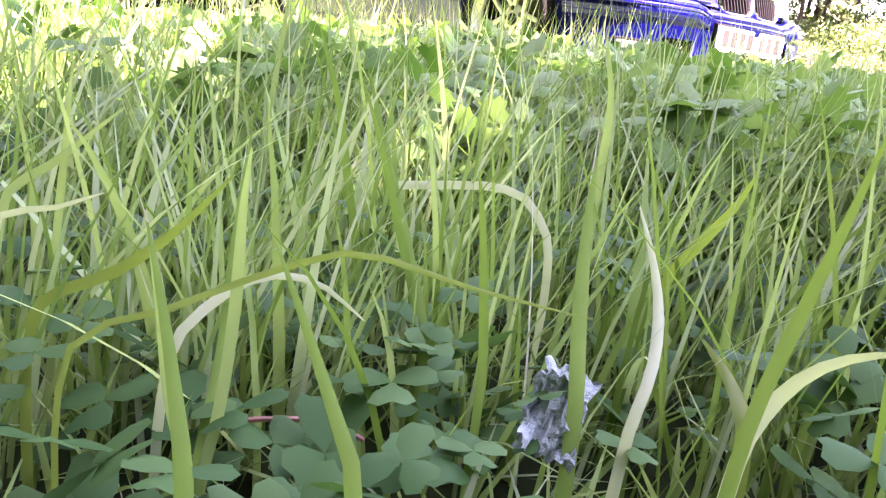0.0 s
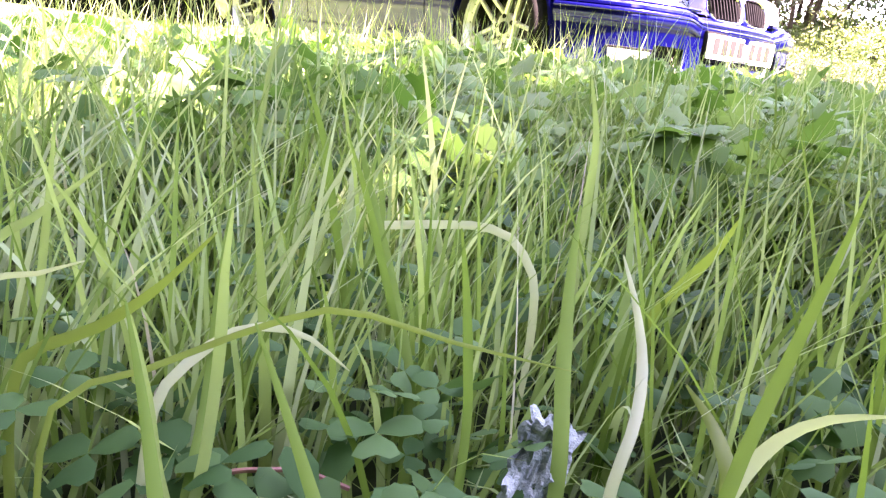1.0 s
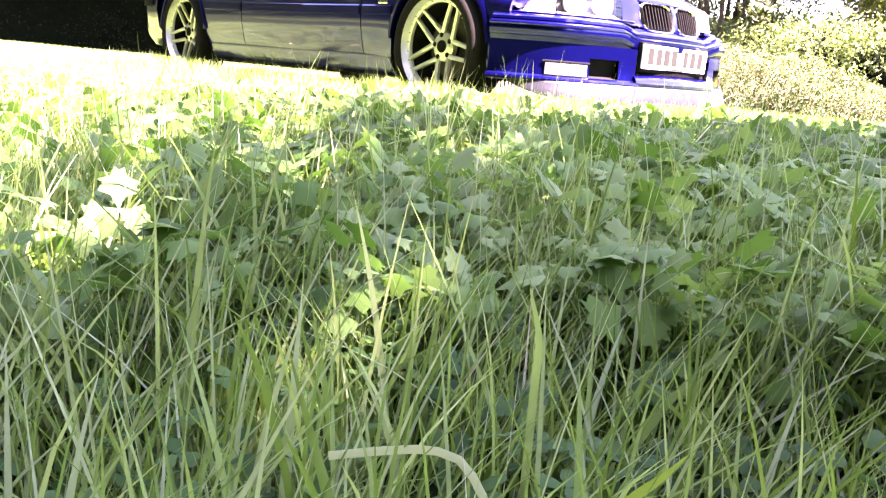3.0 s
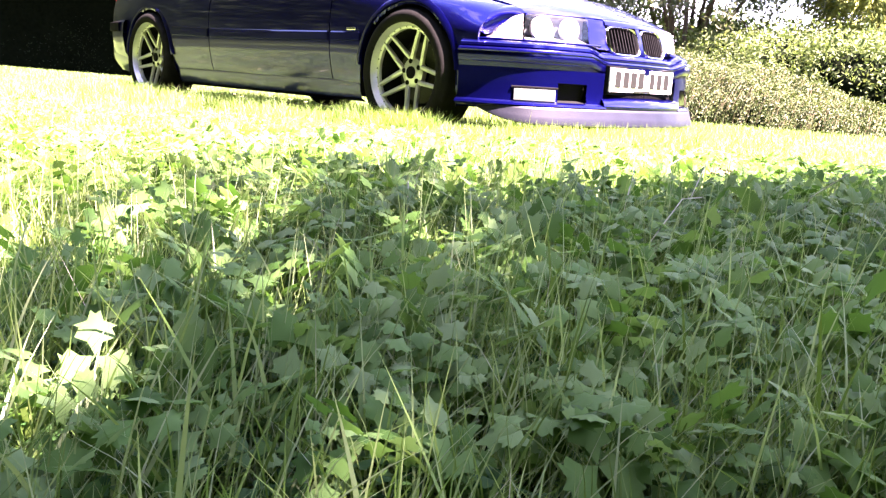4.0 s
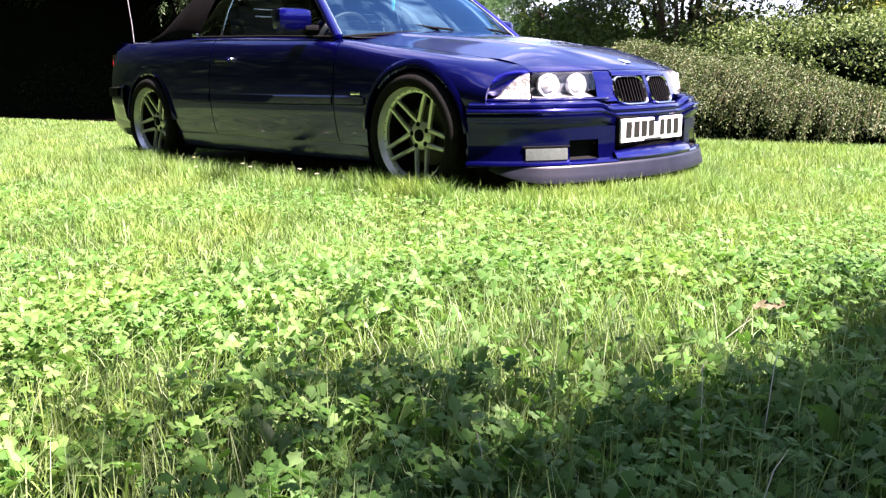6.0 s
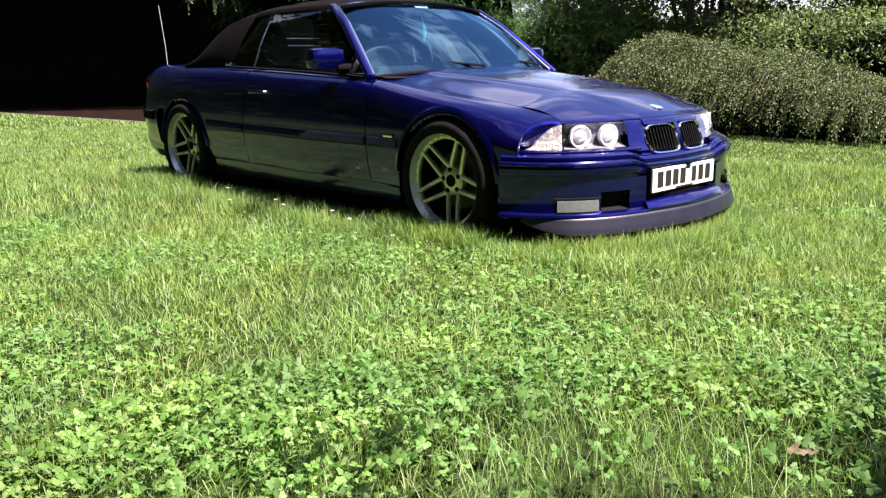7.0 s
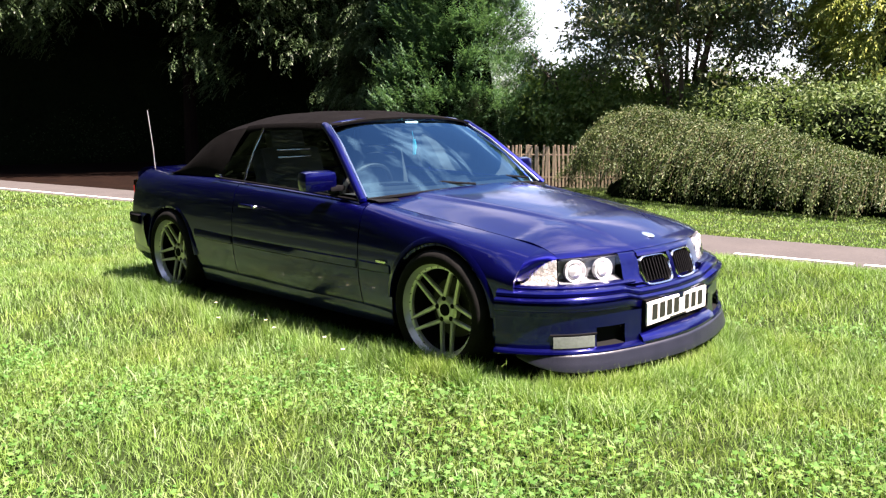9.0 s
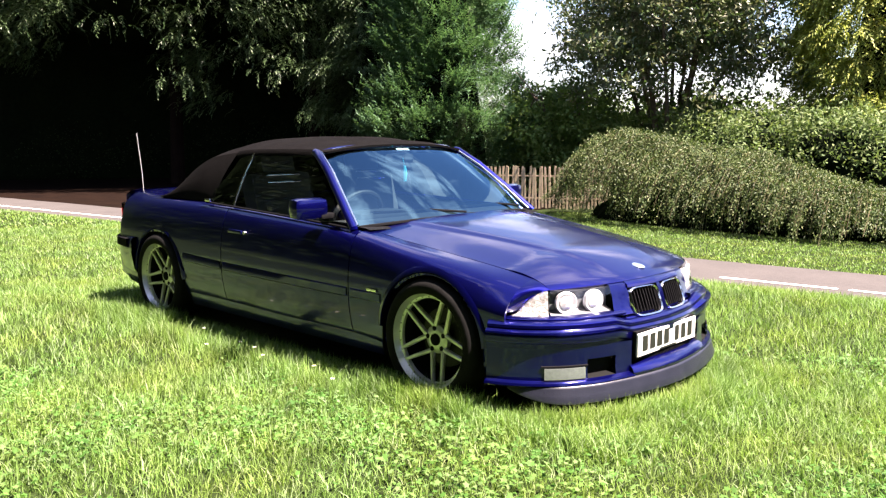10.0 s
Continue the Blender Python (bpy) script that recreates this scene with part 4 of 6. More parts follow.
def rot_frames(n, up_bias=0.0):
    """n random frames: along, across, normal."""
    r = rng
    d = r.normal(size=(n, 3))
    d[:, 2] += up_bias
    d /= np.linalg.norm(d, axis=1, keepdims=True)
    q = r.normal(size=(n, 3))
    a = np.cross(d, q)
    a /= np.linalg.norm(a, axis=1, keepdims=True)
    return d, a, np.cross(d, a)


def leaf_cloud(name, centres, spread, per, length, width, material, parent=None, label="", along=None, flat=0.0):
    """Many small folded leaves scattered in clumps round the given centres."""
    n = len(centres) * per
    c = np.repeat(centres, per, axis=0)
    sp = np.repeat(np.broadcast_to(spread, (len(centres), 3)), per, axis=0)
    p = c + rng.normal(size=(n, 3)) * sp
    d, a, nn = rot_frames(n)
    if along is not None:
        d = d * 0.75 + np.repeat(np.broadcast_to(along, (len(centres), 3)), per, axis=0)
        d /= np.linalg.norm(d, axis=1, keepdims=True)
        if flat:
            a = np.cross(d, np.array((0, 0, 1.0)) + rng.normal(size=(n, 3)) * (1 - flat))
        else:
            a = np.cross(d, rng.normal(size=(n, 3)))
        a /= np.linalg.norm(a, axis=1, keepdims=True)
        nn = np.cross(d, a)
    L = (length * rng.uniform(0.6, 1.35, n))[:, None]
    W = (width * rng.uniform(0.7, 1.3, n))[:, None]
    V = np.stack([p - d * L / 2, p + a * W / 2 + nn * W * 0.18, p + d * L / 2, p - a * W / 2 + nn * W * 0.18], 1).reshape(-1, 3)
    i = np.arange(n)[:, None] * 4
    T = np.concatenate([i + [0, 1, 2], i + [0, 2, 3]], 1).reshape(-1, 3)
    return obj(name, fast_mesh(name, V, T), material, parent, label)


def frond_cloud(name, base, d, length, leaflets, leaf_len, leaf_w, droop, material, parent=None, flat=.75):
    """Arching fronds: each a row of narrow leaflets set in pairs along a drooping rib."""
    n = len(base)
    d = d / (np.linalg.norm(d, axis=1, keepdims=True) + 1e-9)
    up = np.array((0, 0, 1.0)) + rng.normal(size=(n, 3)) * (1 - flat)
    side = np.cross(d, up)
    side /= np.linalg.norm(side, axis=1, keepdims=True) + 1e-9
    L = length * rng.uniform(.6, 1.3, n)
    V = np.zeros((n, leaflets, 3, 3), np.float32)
    for k in range(leaflets):
        s = (k + .6 * rng.uniform(0, 1, n)) / leaflets
        sg = 1 if k % 2 else -1
        p = base + d * (L * s)[:, None] + np.array((0, 0, -1.0)) * (droop * L * s * s)[:, None]
        t = d * (.75 - .2 * s)[:, None] + side * (sg * (.75 - .35 * s))[:, None] + rng.normal(size=(n, 3)) * .20
        t[:, 2] -= droop * 1.1 * s + .15
        t /= np.linalg.norm(t, axis=1, keepdims=True)
        l = (leaf_len * (1.05 - .45 * s) * rng.uniform(.75, 1.25, n))[:, None]
        w = np.cross(t, up)
        w *= leaf_w / (np.linalg.norm(w, axis=1, keepdims=True) + 1e-9)
        V[:, k, 0] = p
        V[:, k, 1] = p + t * l * .45 + w * .5
        V[:, k, 2] = p + t * l
    T = np.arange(n * leaflets * 3).reshape(-1, 3)
    return obj(name, fast_mesh(name, V.reshape(-1, 3), T), material, parent)


def limb(points, r0, r1, sides=7):
    n = len(points)
    return bm_tube(points, 1.0, sides, [r0 + (r1 - r0) * i / (n - 1) for i in range(n)])


def tree(name, at, label, category="tree", group="", far_side=True):
    t = empty(name, label, category, group, at)
    return t if far_side is False else to_far_side(t)


def branching(low, top, count, r, spread, seed):
    """A trunk with limbs, as one bmesh, in coordinates local to the base."""
    rr = random.Random(seed)
    bms = [limb([(0, 0, -0.1), (0.02, 0.03, top * .3), (-.03, .02, top * .62), (.04, -.02, top)], r, r * .25, 9)]
    for k in range(count):
        z = low + (top * .9 - low) * k / max(count - 1, 1)
        a = rr.uniform(0, 2 * math.pi)
        s = spread * rr.uniform(.6, 1.1)
        e = Vector((math.cos(a) * s, math.sin(a) * s, z + s * rr.uniform(.2, .7)))
        m = Vector((math.cos(a) * s * .45, math.sin(a) * s * .45, z + s * .12))
        bms.append(limb([(0, 0, z), m, e], r * .38, r * .08, 6))
    return bm_join(*bms)


def shell_points(n, radii, inner=0.7, low=-1.0):
    """Points in the outer part of an ellipsoid with a bumpy outline."""
    r = rng
    d = r.normal(size=(n * 2, 3))
    d /= np.linalg.norm(d, axis=1, keepdims=True)
    d = d[d[:, 2] > low][:n]
    k = r.uniform(inner, 1.0, len(d))[:, None] * (1 + 0.16 * np.sin(d[:, :1] * 7 + 1) * np.cos(d[:, 1:2] * 6) + 0.10 * np.sin(d[:, 2:3] * 11))
    return d * k * np.array(radii)


def core(radii, z, seed, scale=0.72):
    """A dark uneven inner mass that stands for twigs and the shade deep in a crown."""
    bm = bmesh.new()
    bmesh.ops.create_icosphere(bm, subdivisions=4, radius=1.0)
    for v in bm.verts:
        k = 1 + 0.22 * noise.noise(v.co * 2.2 + Vector((seed, 0, 0))) + 0.10 * noise.noise(v.co * 6 + Vector((seed, 3, 0)))
        v.co = Vector((v.co.x * radii[0], v.co.y * radii[1], v.co.z * radii[2])) * k * scale + Vector((0, 0, z))
    return bm


# ---------------------------------------------------------------- trees and shrubs beyond the road
# Their plan is drawn at 1 : 1.65 about the lawn's corner, and lies at the level of the road.
FAR, FAR_AT = 1.65, Vector((2.805, -3.663, 1.316))


def to_far_side(t):
    t.location = FAR_AT + (Vector(t.location) - FAR_AT) * FAR
    t.scale = (FAR, FAR, FAR)
    return t


def evergreen(at, radii, height, seed, n=190, bare=2.0):
    """A big dark evergreen whose skirts hang to about head height over a hollow of shade."""
    t = tree("evergreen_tree", at, "tall dark evergreen tree with drooping sprays over deep shade", group="evergreens beyond the path")
    part("trunk", branching(bare + 1.2, height * .9, 8, 0.20, radii[0] * .6, seed), M_BARK_SHADED, t)
    a = rng.uniform(-2.6, 1.1, n)
    a = np.where(rng.uniform(0, 1, n) < .25, rng.uniform(0, 2 * np.pi, n), a)
    hem = bare + .45 * np.sin(a * 7 + seed) + .30 * np.sin(a * 17 + seed * 2)
    z = hem + 5.2 * rng.uniform(0, 1, n) ** 1.25 - np.where(rng.uniform(0, 1, n) < .05, rng.uniform(.3, 1.2, n), 0)
    rad = radii[0] * (.82 + .18 * np.clip((z - bare) / 2, 0, 1)) * (1 + .09 * np.sin(a * 5 + seed + z)) * rng.uniform(.90, 1.02, n)
    pts = np.stack([np.cos(a) * rad, np.sin(a) * rad, z], 1)
    m = 26
    base = np.repeat(pts, m, axis=0) + rng.normal(size=(n * m, 3)) * (.30, .30, .12)
    out = base * np.array((1, 1, 0))
    out /= np.linalg.norm(out, axis=1, keepdims=True) + 1e-6
    out = out + rng.normal(size=out.shape) * .5
    out[:, 2] -= .22
    frond_cloud("crown", base, out, .30, 11, .115, .046, .6, M_YEW, t)
    # wide dark core: holds the crown's shade and keeps sun off the hollow
    part("shade_mass", core((radii[0], radii[1], radii[2] * .86), height * .5 + bare * .75, seed, .90), M_FOLIAGE_SHADE, t)
    return t


def conifer(at, r, height, seed, material, label, n=260, lean=-.2, name="conifer", low=.15, droop=.25, size=(.34, .11, .036), tier=0.0, flat=.75):
    t = tree(name, at, label)
    part("trunk", limb([(0, 0, -.1), (0, 0, height * .5), (0.03, 0, height * .97)], .17, .02, 8), M_BARK, t)
    u = 1 - np.sqrt(rng.uniform(0, 1, n))
    z = low + u * (height - low - .1)
    if tier:     # sprays in level layers with dark gaps between
        z = np.maximum(np.round(z / tier) * tier + rng.normal(size=n) * tier * .13, low)
    rad = r * (1 - u ** 1.15) * (1 + .16 * np.sin(z * 5.1 + seed) * np.cos(z * 2.3)) + .05
    a = rng.uniform(0, 2 * np.pi, n)
    rad *= 1 + .14 * np.sin(a * 5 + z * 1.7)
    pts = np.stack([np.cos(a) * rad, np.sin(a) * rad, z], 1) * np.array((rng.uniform(.86, 1.05, n), np.ones(n), np.ones(n))).T
    out = np.stack([np.cos(a), np.sin(a), np.full(n, lean)], 1)
    m = 16
    base = np.repeat(pts * np.array((.84, .84, 1)), m, axis=0) + rng.normal(size=(n * m, 3)) * (.13, .13, .07)
    frond_cloud("crown", base, np.repeat(out, m, axis=0) + rng.normal(size=(n * m, 3)) * .4, size[0], 14, size[1], size[2], droop, material, t, flat)
    # dark cone for the shade inside the crown
    bm = bmesh.new()
    bmesh.ops.create_cone(bm, segments=24, radius1=r * .42, radius2=.02, depth=(height - low) * .96, cap_ends=True)
    bmesh.ops.subdivide_edges(bm, edges=bm.edges[:], cuts=3)
    for v in bm.verts:
        v.co *= 1 + .16 * noise.noise(v.co * 1.6 + Vector((seed, 0, 0)))
        v.co.z += low + (height - low) * .48
    part("shade_mass", bm, M_FOLIAGE_SHADE, t)
    return t


for k, (x, y, r, bare) in enumerate(((-22.0, 1.7, 6.6, 4.5), (-18.2, 7.8, 5.2, 3.8), (-15.9, 10.7, 4.2, 3.0), (-13.4, 12.4, 2.0, 1.5))):
    evergreen((x, y, 0), (r, r, 5.4), 10.5, k + 2, (230, 240, 210, 190)[k], bare)
# near-black hedge sheet that stands in for the deep shade under the evergreens
hw = to_far_side(empty("hedge", "near-black sheet and dark leaves for the deep shade behind the evergreens", "hedge", at=(-20, 12, 0)))
part("shade_mass", bm_grid([[(x, y, z) for z in (-.1, 1.2, 3.6, 7.6)] for x, y in ((-9, -17), (-6, -12.5), (-3.4, -7), (-.8, -2.8), (2.2, .2), (5.6, 2.6))]), M_FOLIAGE_SHADE, hw)
hp = []
for (x0, y0), (x1, y1) in (((-6, -12.5), (-3.4, -7)), ((-3.4, -7), (-.8, -2.8)), ((-.8, -2.8), (2.2, .2)), ((2.2, .2), (5.6, 2.6))):
    t = rng.uniform(0, 1, 26)
    hp.append(np.stack([x0 + (x1 - x0) * t + .3, y0 + (y1 - y0) * t - .3, rng.uniform(.1, 1.3, 26)], 1))
leaf_cloud("leaves", np.concatenate(hp), (.3, .3, .25), 20, .07, .03, M_LEAF_SHADE, hw)

conifer((-9.85, 9.7, 0), 2.15, 7.5, 3, M_CONIFER, "dense blue-green conifer with a sloping edge and upswept plumes", 640, .45, droop=-.25, size=(.34, .12, .048))
conifer((-12.4, 10.1, 0), 1.8, 10.0, 6, M_YEW, "tall green conifer with drooping sprays, beside the evergreens", 420, -.2, low=1.7, droop=.5, size=(.36, .12, .042))
conifer((-1.75, 12.2, 0), 1.85, 8.2, 5, M_GOLD, "golden-tipped conifer with flat layered sprays in sunlight", 700, -.30, "golden_conifer", .3, .55, (.46, .12, .052), .62, .45)


def broadleaf(at, radii, cz, seed, n, per, label, material=M_BROAD, stems=9, leaf=(.105, .046), clump=(.15, .15, .09), low=-1.0):
    t = tree("broadleaf_tree", at, label)
    rr = random.Random(seed)
    bms, tips = [], []
    for k in range(stems):
        a = 2 * math.pi * k / stems + rr.uniform(-.3, .3)
        s = radii[0] * rr.uniform(.35, .85)
        e = Vector((math.cos(a) * s, math.sin(a) * s * radii[1] / radii[0], cz + radii[2] * rr.uniform(.0, .7)))
        m = Vector((e.x * .35, e.y * .35, cz * .55))
        bms.append(limb([(0.1 * math.cos(a), 0.1 * math.sin(a), -.1), m, e], .065, .015, 7))
        for j in range(5):
            b = m.lerp(e, rr.uniform(.1, .9))
            f = b + Vector((rr.uniform(-1, 1), rr.uniform(-1, 1), rr.uniform(.1, .9))) * .9
            bms.append(limb([b, b.lerp(f, .5) + Vector((0, 0, .06)), f], .022, .006, 5))
            tips.append(f)
    part("trunk", bm_join(*bms), M_BARK, t)
    pts = shell_points(n, radii, .35, low)
    pts[:, 2] += cz
    leaf_cloud("crown", pts, clump, per, leaf[0], leaf[1], material, t, along=(0, 0, -.35))
    return t


broadleaf((-5.35, 11.3, 0), (2.55, 2.3, 2.5), 3.72, 4, 720, 78, "multi-stemmed broadleaf tree, dark leaves against the sky", stems=12, leaf=(.115, .042), clump=(.20, .20, .12), low=-.76)
broadleaf((-9.6, 14.6, 0), (2.2, 2.0, 1.2), 1.2, 6, 420, 40, "bushy green broadleaf tree behind the fence", M_SHRUB)
broadleaf((-7.5, 10.7, 0), (1.55, 1.3, 1.15), 1.3, 8, 620, 40, "bushy green broadleaf tree behind the fence", M_SHRUB)
broadleaf((-5.4, 11.9, 0), (2.2, 1.3, 1.15), 1.15, 14, 600, 40, "bushy green broadleaf tree behind the fence", M_SHRUB)


def shrub(at, radii, n, per, seed, label="green leafy shrub behind the weeping bush"):
    t = empty("shrub", label, "shrub", "shrubs behind the weeping bush", at)
    to_far_side(t)
    part("stems", bm_join(*[limb([(0, 0, -.1), (math.cos(a) * radii[0] * .3, math.sin(a) * radii[1] * .3, radii[2] * .8), (math.cos(a) * radii[0] * .6, math.sin(a) * radii[1] * .6, radii[2] * 1.4)], .025, .006, 5) for a in (0.3, 1.4, 2.6, 3.8, 5.1)]), M_BARK, t)
    pts = shell_points(n, radii, .72, -.9)
    pts[:, 2] += radii[2] * .95
    leaf_cloud("leaves", pts, (.13, .13, .12), per, .078, .032, M_OLIVE, t)
    part("shade_mass", core(radii, radii[2] * .9, seed, .8), M_FOLIAGE_SHADE, t)


for k, (x, y, rx, rz) in enumerate(((-2.9, 10.1, 1.2, .92), (-1.5, 9.7, 1.2, .86), (.1, 9.9, 1.25, .80), (-4.1, 10.7, 1.1, .92))):
    shrub((x, y, 0), (rx, 1.0, rz), 230, 60, k)


# weeping mound bush beside the path
def weeping_bush(at, half, depth, height, angle):
    t = empty("weeping_bush", "low mounded bush of arching, hanging twigs with tiny leaves", "bush", at=at)
    to_far_side(t)
    t.rotation_euler = (0, 0, angle)
    rr = np.random.default_rng(21)
    V, T = [], []
    pts, dirs = [], []
    ns = 4200
    locks = ns // 6
    u, w = np.repeat(rr.uniform(-1, 1, locks), 6) + rr.normal(size=ns) * .011, np.repeat(rr.uniform(-1, 1, locks), 6) + rr.normal(size=ns) * .05
    swing, fall = np.repeat(rr.uniform(.12, .55, locks), 6), np.repeat(rr.uniform(.35, 1.0, locks), 6)
    strands = []
    for a, b, sw, fa in zip(u, w, swing, fall):
        if a * a + b * b > 1:
            continue
        s = (a + 1) / 2
        h = height * min(1.0, (s / .13 + .02) ** .5) * (1 - 1.2 * max(0.0, s - .20) ** 1.5) * (1 - b * b * .42) * (1 + .05 * math.sin(a * 9) + .06 * math.sin(b * 8 + a * 5))
        x, y = a * half, b * depth
        o = np.array((a * .35, b * 1.0 - .35, 0.0))
        o /= np.linalg.norm(o) + 1e-6
        reach = sw * rr.uniform(.8, 1.2)
        drop = h * min(1.0, fa * rr.uniform(.8, 1.15))
        line = []
        for k in range(7):
            s = k / 6
            line.append(np.array((x, y, h)) + o * reach * (s * 1.6 - .5 * s * s) + np.array((0, 0, .10 * math.sin(math.pi * min(s * 1.8, 1)) - drop * s ** 1.7)))
        strands.append(line)
    for line in strands:
        for k in range(6):
            for s in (.15, .5, .85):
                p = line[k] * (1 - s) + line[k + 1] * s
                if p[2] > .02:
                    pts.append(p)
                    d = line[k + 1] - line[k]
                    dirs.append(d / (np.linalg.norm(d) + 1e-6))
    pts, dirs = np.array(pts), np.array(dirs)
    leaf_cloud("leaves", pts, (.024, .024, .034), 2, .038, .016, M_BUSH, t, along=dirs * .9)
    # the twigs themselves
    for line in strands[::3]:
        b = len(V)
        for p in line:
            V += [p + (-.003, 0, 0), p + (.003, 0, 0)]
        for k in range(6):
            T.append((b + 2 * k, b + 2 * k + 1, b + 2 * k + 3, b + 2 * k + 2))
    tagged(obj("twig_mass", fast_mesh("twig_mass", np.array(V), T), M_TWIG, t), kind="stuff")
    # dark core: shade between the hanging strands, kept in its colour
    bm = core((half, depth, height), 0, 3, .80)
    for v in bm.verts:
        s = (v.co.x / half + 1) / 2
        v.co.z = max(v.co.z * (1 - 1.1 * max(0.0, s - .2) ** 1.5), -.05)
    part("shade_mass", bm, M_FOLIAGE_SHADE, t)


weeping_bush((-2.45, 7.95, 0), 3.05, 1.0, 1.26, radians(-4))


# paling fence
def fence(a, b, h):
    t = empty("fence", "low fence of upright pale wooden palings", "fence", at=(*a, 0))
    to_far_side(t)
    d = Vector((b[0] - a[0], b[1] - a[1], 0))
    n = int(d.length / .062)
    ang = math.degrees(math.atan2(d.y, d.x))
    rr = random.Random(3)
    me0 = None
    for k in range(n):
        if me0 is None:
            p = part("paling", bm_box(0, 0, h / 2, .036, .014, h, .003), M_WOOD, t, smooth=False)
            me0 = p.data
        else:
            p = new("paling", me0)
            p.parent = t
        q = d * (k / n)
        p.matrix_basis = pose(q.x, q.y, rr.uniform(-.03, .02), 0, rr.uniform(-2.5, 2.5), ang)
    for z in (.18, h * .78):
        part("rail", bm_box(d.length / 2, .02, z, d.length, .018, .03, .004, pose(0, 0, 0, 0, 0, 0)), M_WOOD, t).matrix_basis = pose(0, 0, 0, 0, 0, ang)
    for k in range(3):
        q = d * (k / 2)
        part("post", bm_box(0, .03, h * .48, .05, .05, h * .96, .006), M_WOOD, t).matrix_basis = pose(q.x, q.y, 0, 0, 0, ang)


fence((-8.3, 7.3), (-5.0, 9.0), .74)


# unseen tree, added to the right to shade the long grass, and closing woods
rng = np.random.default_rng(31)


def shade_tree(at, label):
    """A small dense tree, unseen and added for its shade; its crown is laid out by the ground that it shades, and
    stands up-sun of it.
    """
    t = tree("broadleaf_tree", at, label, far_side=False)
    rr = np.random.default_rng(12)

    def boughs(n, cx, cy, rx, ry):
        u, v = rr.uniform(-1, 1, n * 2), rr.uniform(-1, 1, n * 2)
        keep = np.abs(u) ** 3 + np.abs(v) ** 3 < 1
        u, v = u[keep][:n], v[keep][:n]
        z = rr.uniform(3.9, 5.5, len(u))
        return np.stack([cx + u * rx, cy + v * ry, 0 * z], 1) + np.array(SUN_DIR)[None] * (z / SUN_DIR.z)[:, None] - np.array(at)
    main, thin = np.concatenate([boughs(640, 4.02, -2.12, 1.44, 1.45), boughs(320, 3.80, -3.64, 1.20, .85), boughs(20, 2.72, -2.90, .22, .30)]), boughs(15, 2.26, -3.22, .54, .36)
    bms = [limb([(0, 0, -.1), (.05, .02, 1.6), (-.06, .05, 2.9), (.04, 0, 4.4)], .10, .03, 9)]
    for p in np.concatenate([main[::40], thin[::8]]):
        bms.append(limb([(0, 0, rr.uniform(1.8, 3.2)), tuple(p * (.5, .5, .82)), tuple(p)], .035, .008, 6))
    part("trunk", bm_join(*bms), M_BARK, t)
    leaf_cloud("crown", np.concatenate([main, thin]), np.concatenate([np.full((len(main), 3), .14), np.full((len(thin), 3), .24)]), 34, .13, .075, M_BROAD, t, along=(0, 0, -.3))


shade_tree((6.6, -1.35, 0), "small unseen tree, added to cast shade over the long grass")


def woods(name, pts, label):
    V = np.array(pts)
    t = tagged(leaf_cloud(name, V, (1.5, 1.5, 1.7), 50, .40, .22, M_LEAF_SHADE), label, "woods", kind="stuff")
    return t


# near-black walls stand in for shaded trees behind the belt's leaves, mostly unseen
def wood_wall(a0, a1, r, h, name):
    rows = []
    n = int(abs(a1 - a0) / 1.5)
    for k in range(n + 1):
        a = math.radians(a0 + (a1 - a0) * k / n)
        top = h * (1 + .22 * noise.noise((a * 9, 1, 0)) + .10 * noise.noise((a * 31, 2, 0)))
        rows.append([((r + 1.2 * noise.noise((a * 14, z * .5, 3))) * math.cos(a), (r + 1.2 * noise.noise((a * 14, z * .5, 3))) * math.sin(a), z) for z in np.linspace(-1.5, top, 7)])
    bm = bm_grid(rows)
    ob = part(name, bm, M_FOLIAGE_SHADE, None)
    return tagged(ob, "near-black wall standing in for the shaded trees round the lawn", "woods", kind="structure")


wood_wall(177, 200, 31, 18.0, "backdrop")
# raised to 32 m to keep the sky off the car's flank
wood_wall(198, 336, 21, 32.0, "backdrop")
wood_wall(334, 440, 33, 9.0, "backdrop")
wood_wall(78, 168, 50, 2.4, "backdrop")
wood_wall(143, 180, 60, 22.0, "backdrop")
wp = []
for k in range(900):
    deg = rng.uniform(179, 440)
    r, h = (20, 26) if 198 < deg < 336 else (31, 10)
    a = math.radians(deg)
    r -= rng.uniform(0, 3)
    wp.append((r * math.cos(a), r * math.sin(a), rng.uniform(0, h)))
woods("far_woods", wp, "belt of trees round the lawn, out of view, leaves darkened to shade")

# ---------------------------------------------------------------- lawn: grass blades and low leaves
EYE0 = np.array((3.13, -3.68))         # where the long grass is walked into
lr = np.random.default_rng(11)


def scatter(n, r0, r1, a0, a1, r=lr):
    """Points in a fan of the lawn, about the long grass, even by area."""
    rad = np.sqrt(r.uniform(r0 * r0, r1 * r1, n))
    a = np.radians(r.uniform(a0, a1, n))
    return EYE0[0] + rad * np.cos(a), EYE0[1] + rad * np.sin(a)


def clear_of_car(x, y, pad=0.0):
    under = (x > -3.5) & (x < .74) & (np.abs(y) < .72)
    base = 8.7 + .137 * x
    on_road = (y > base - 1.7 + pad) & (y < base + 1.68 - pad)
    shade = (y > base + 1.6) & (x < -12.2)
    return ~(under | on_road | shade)


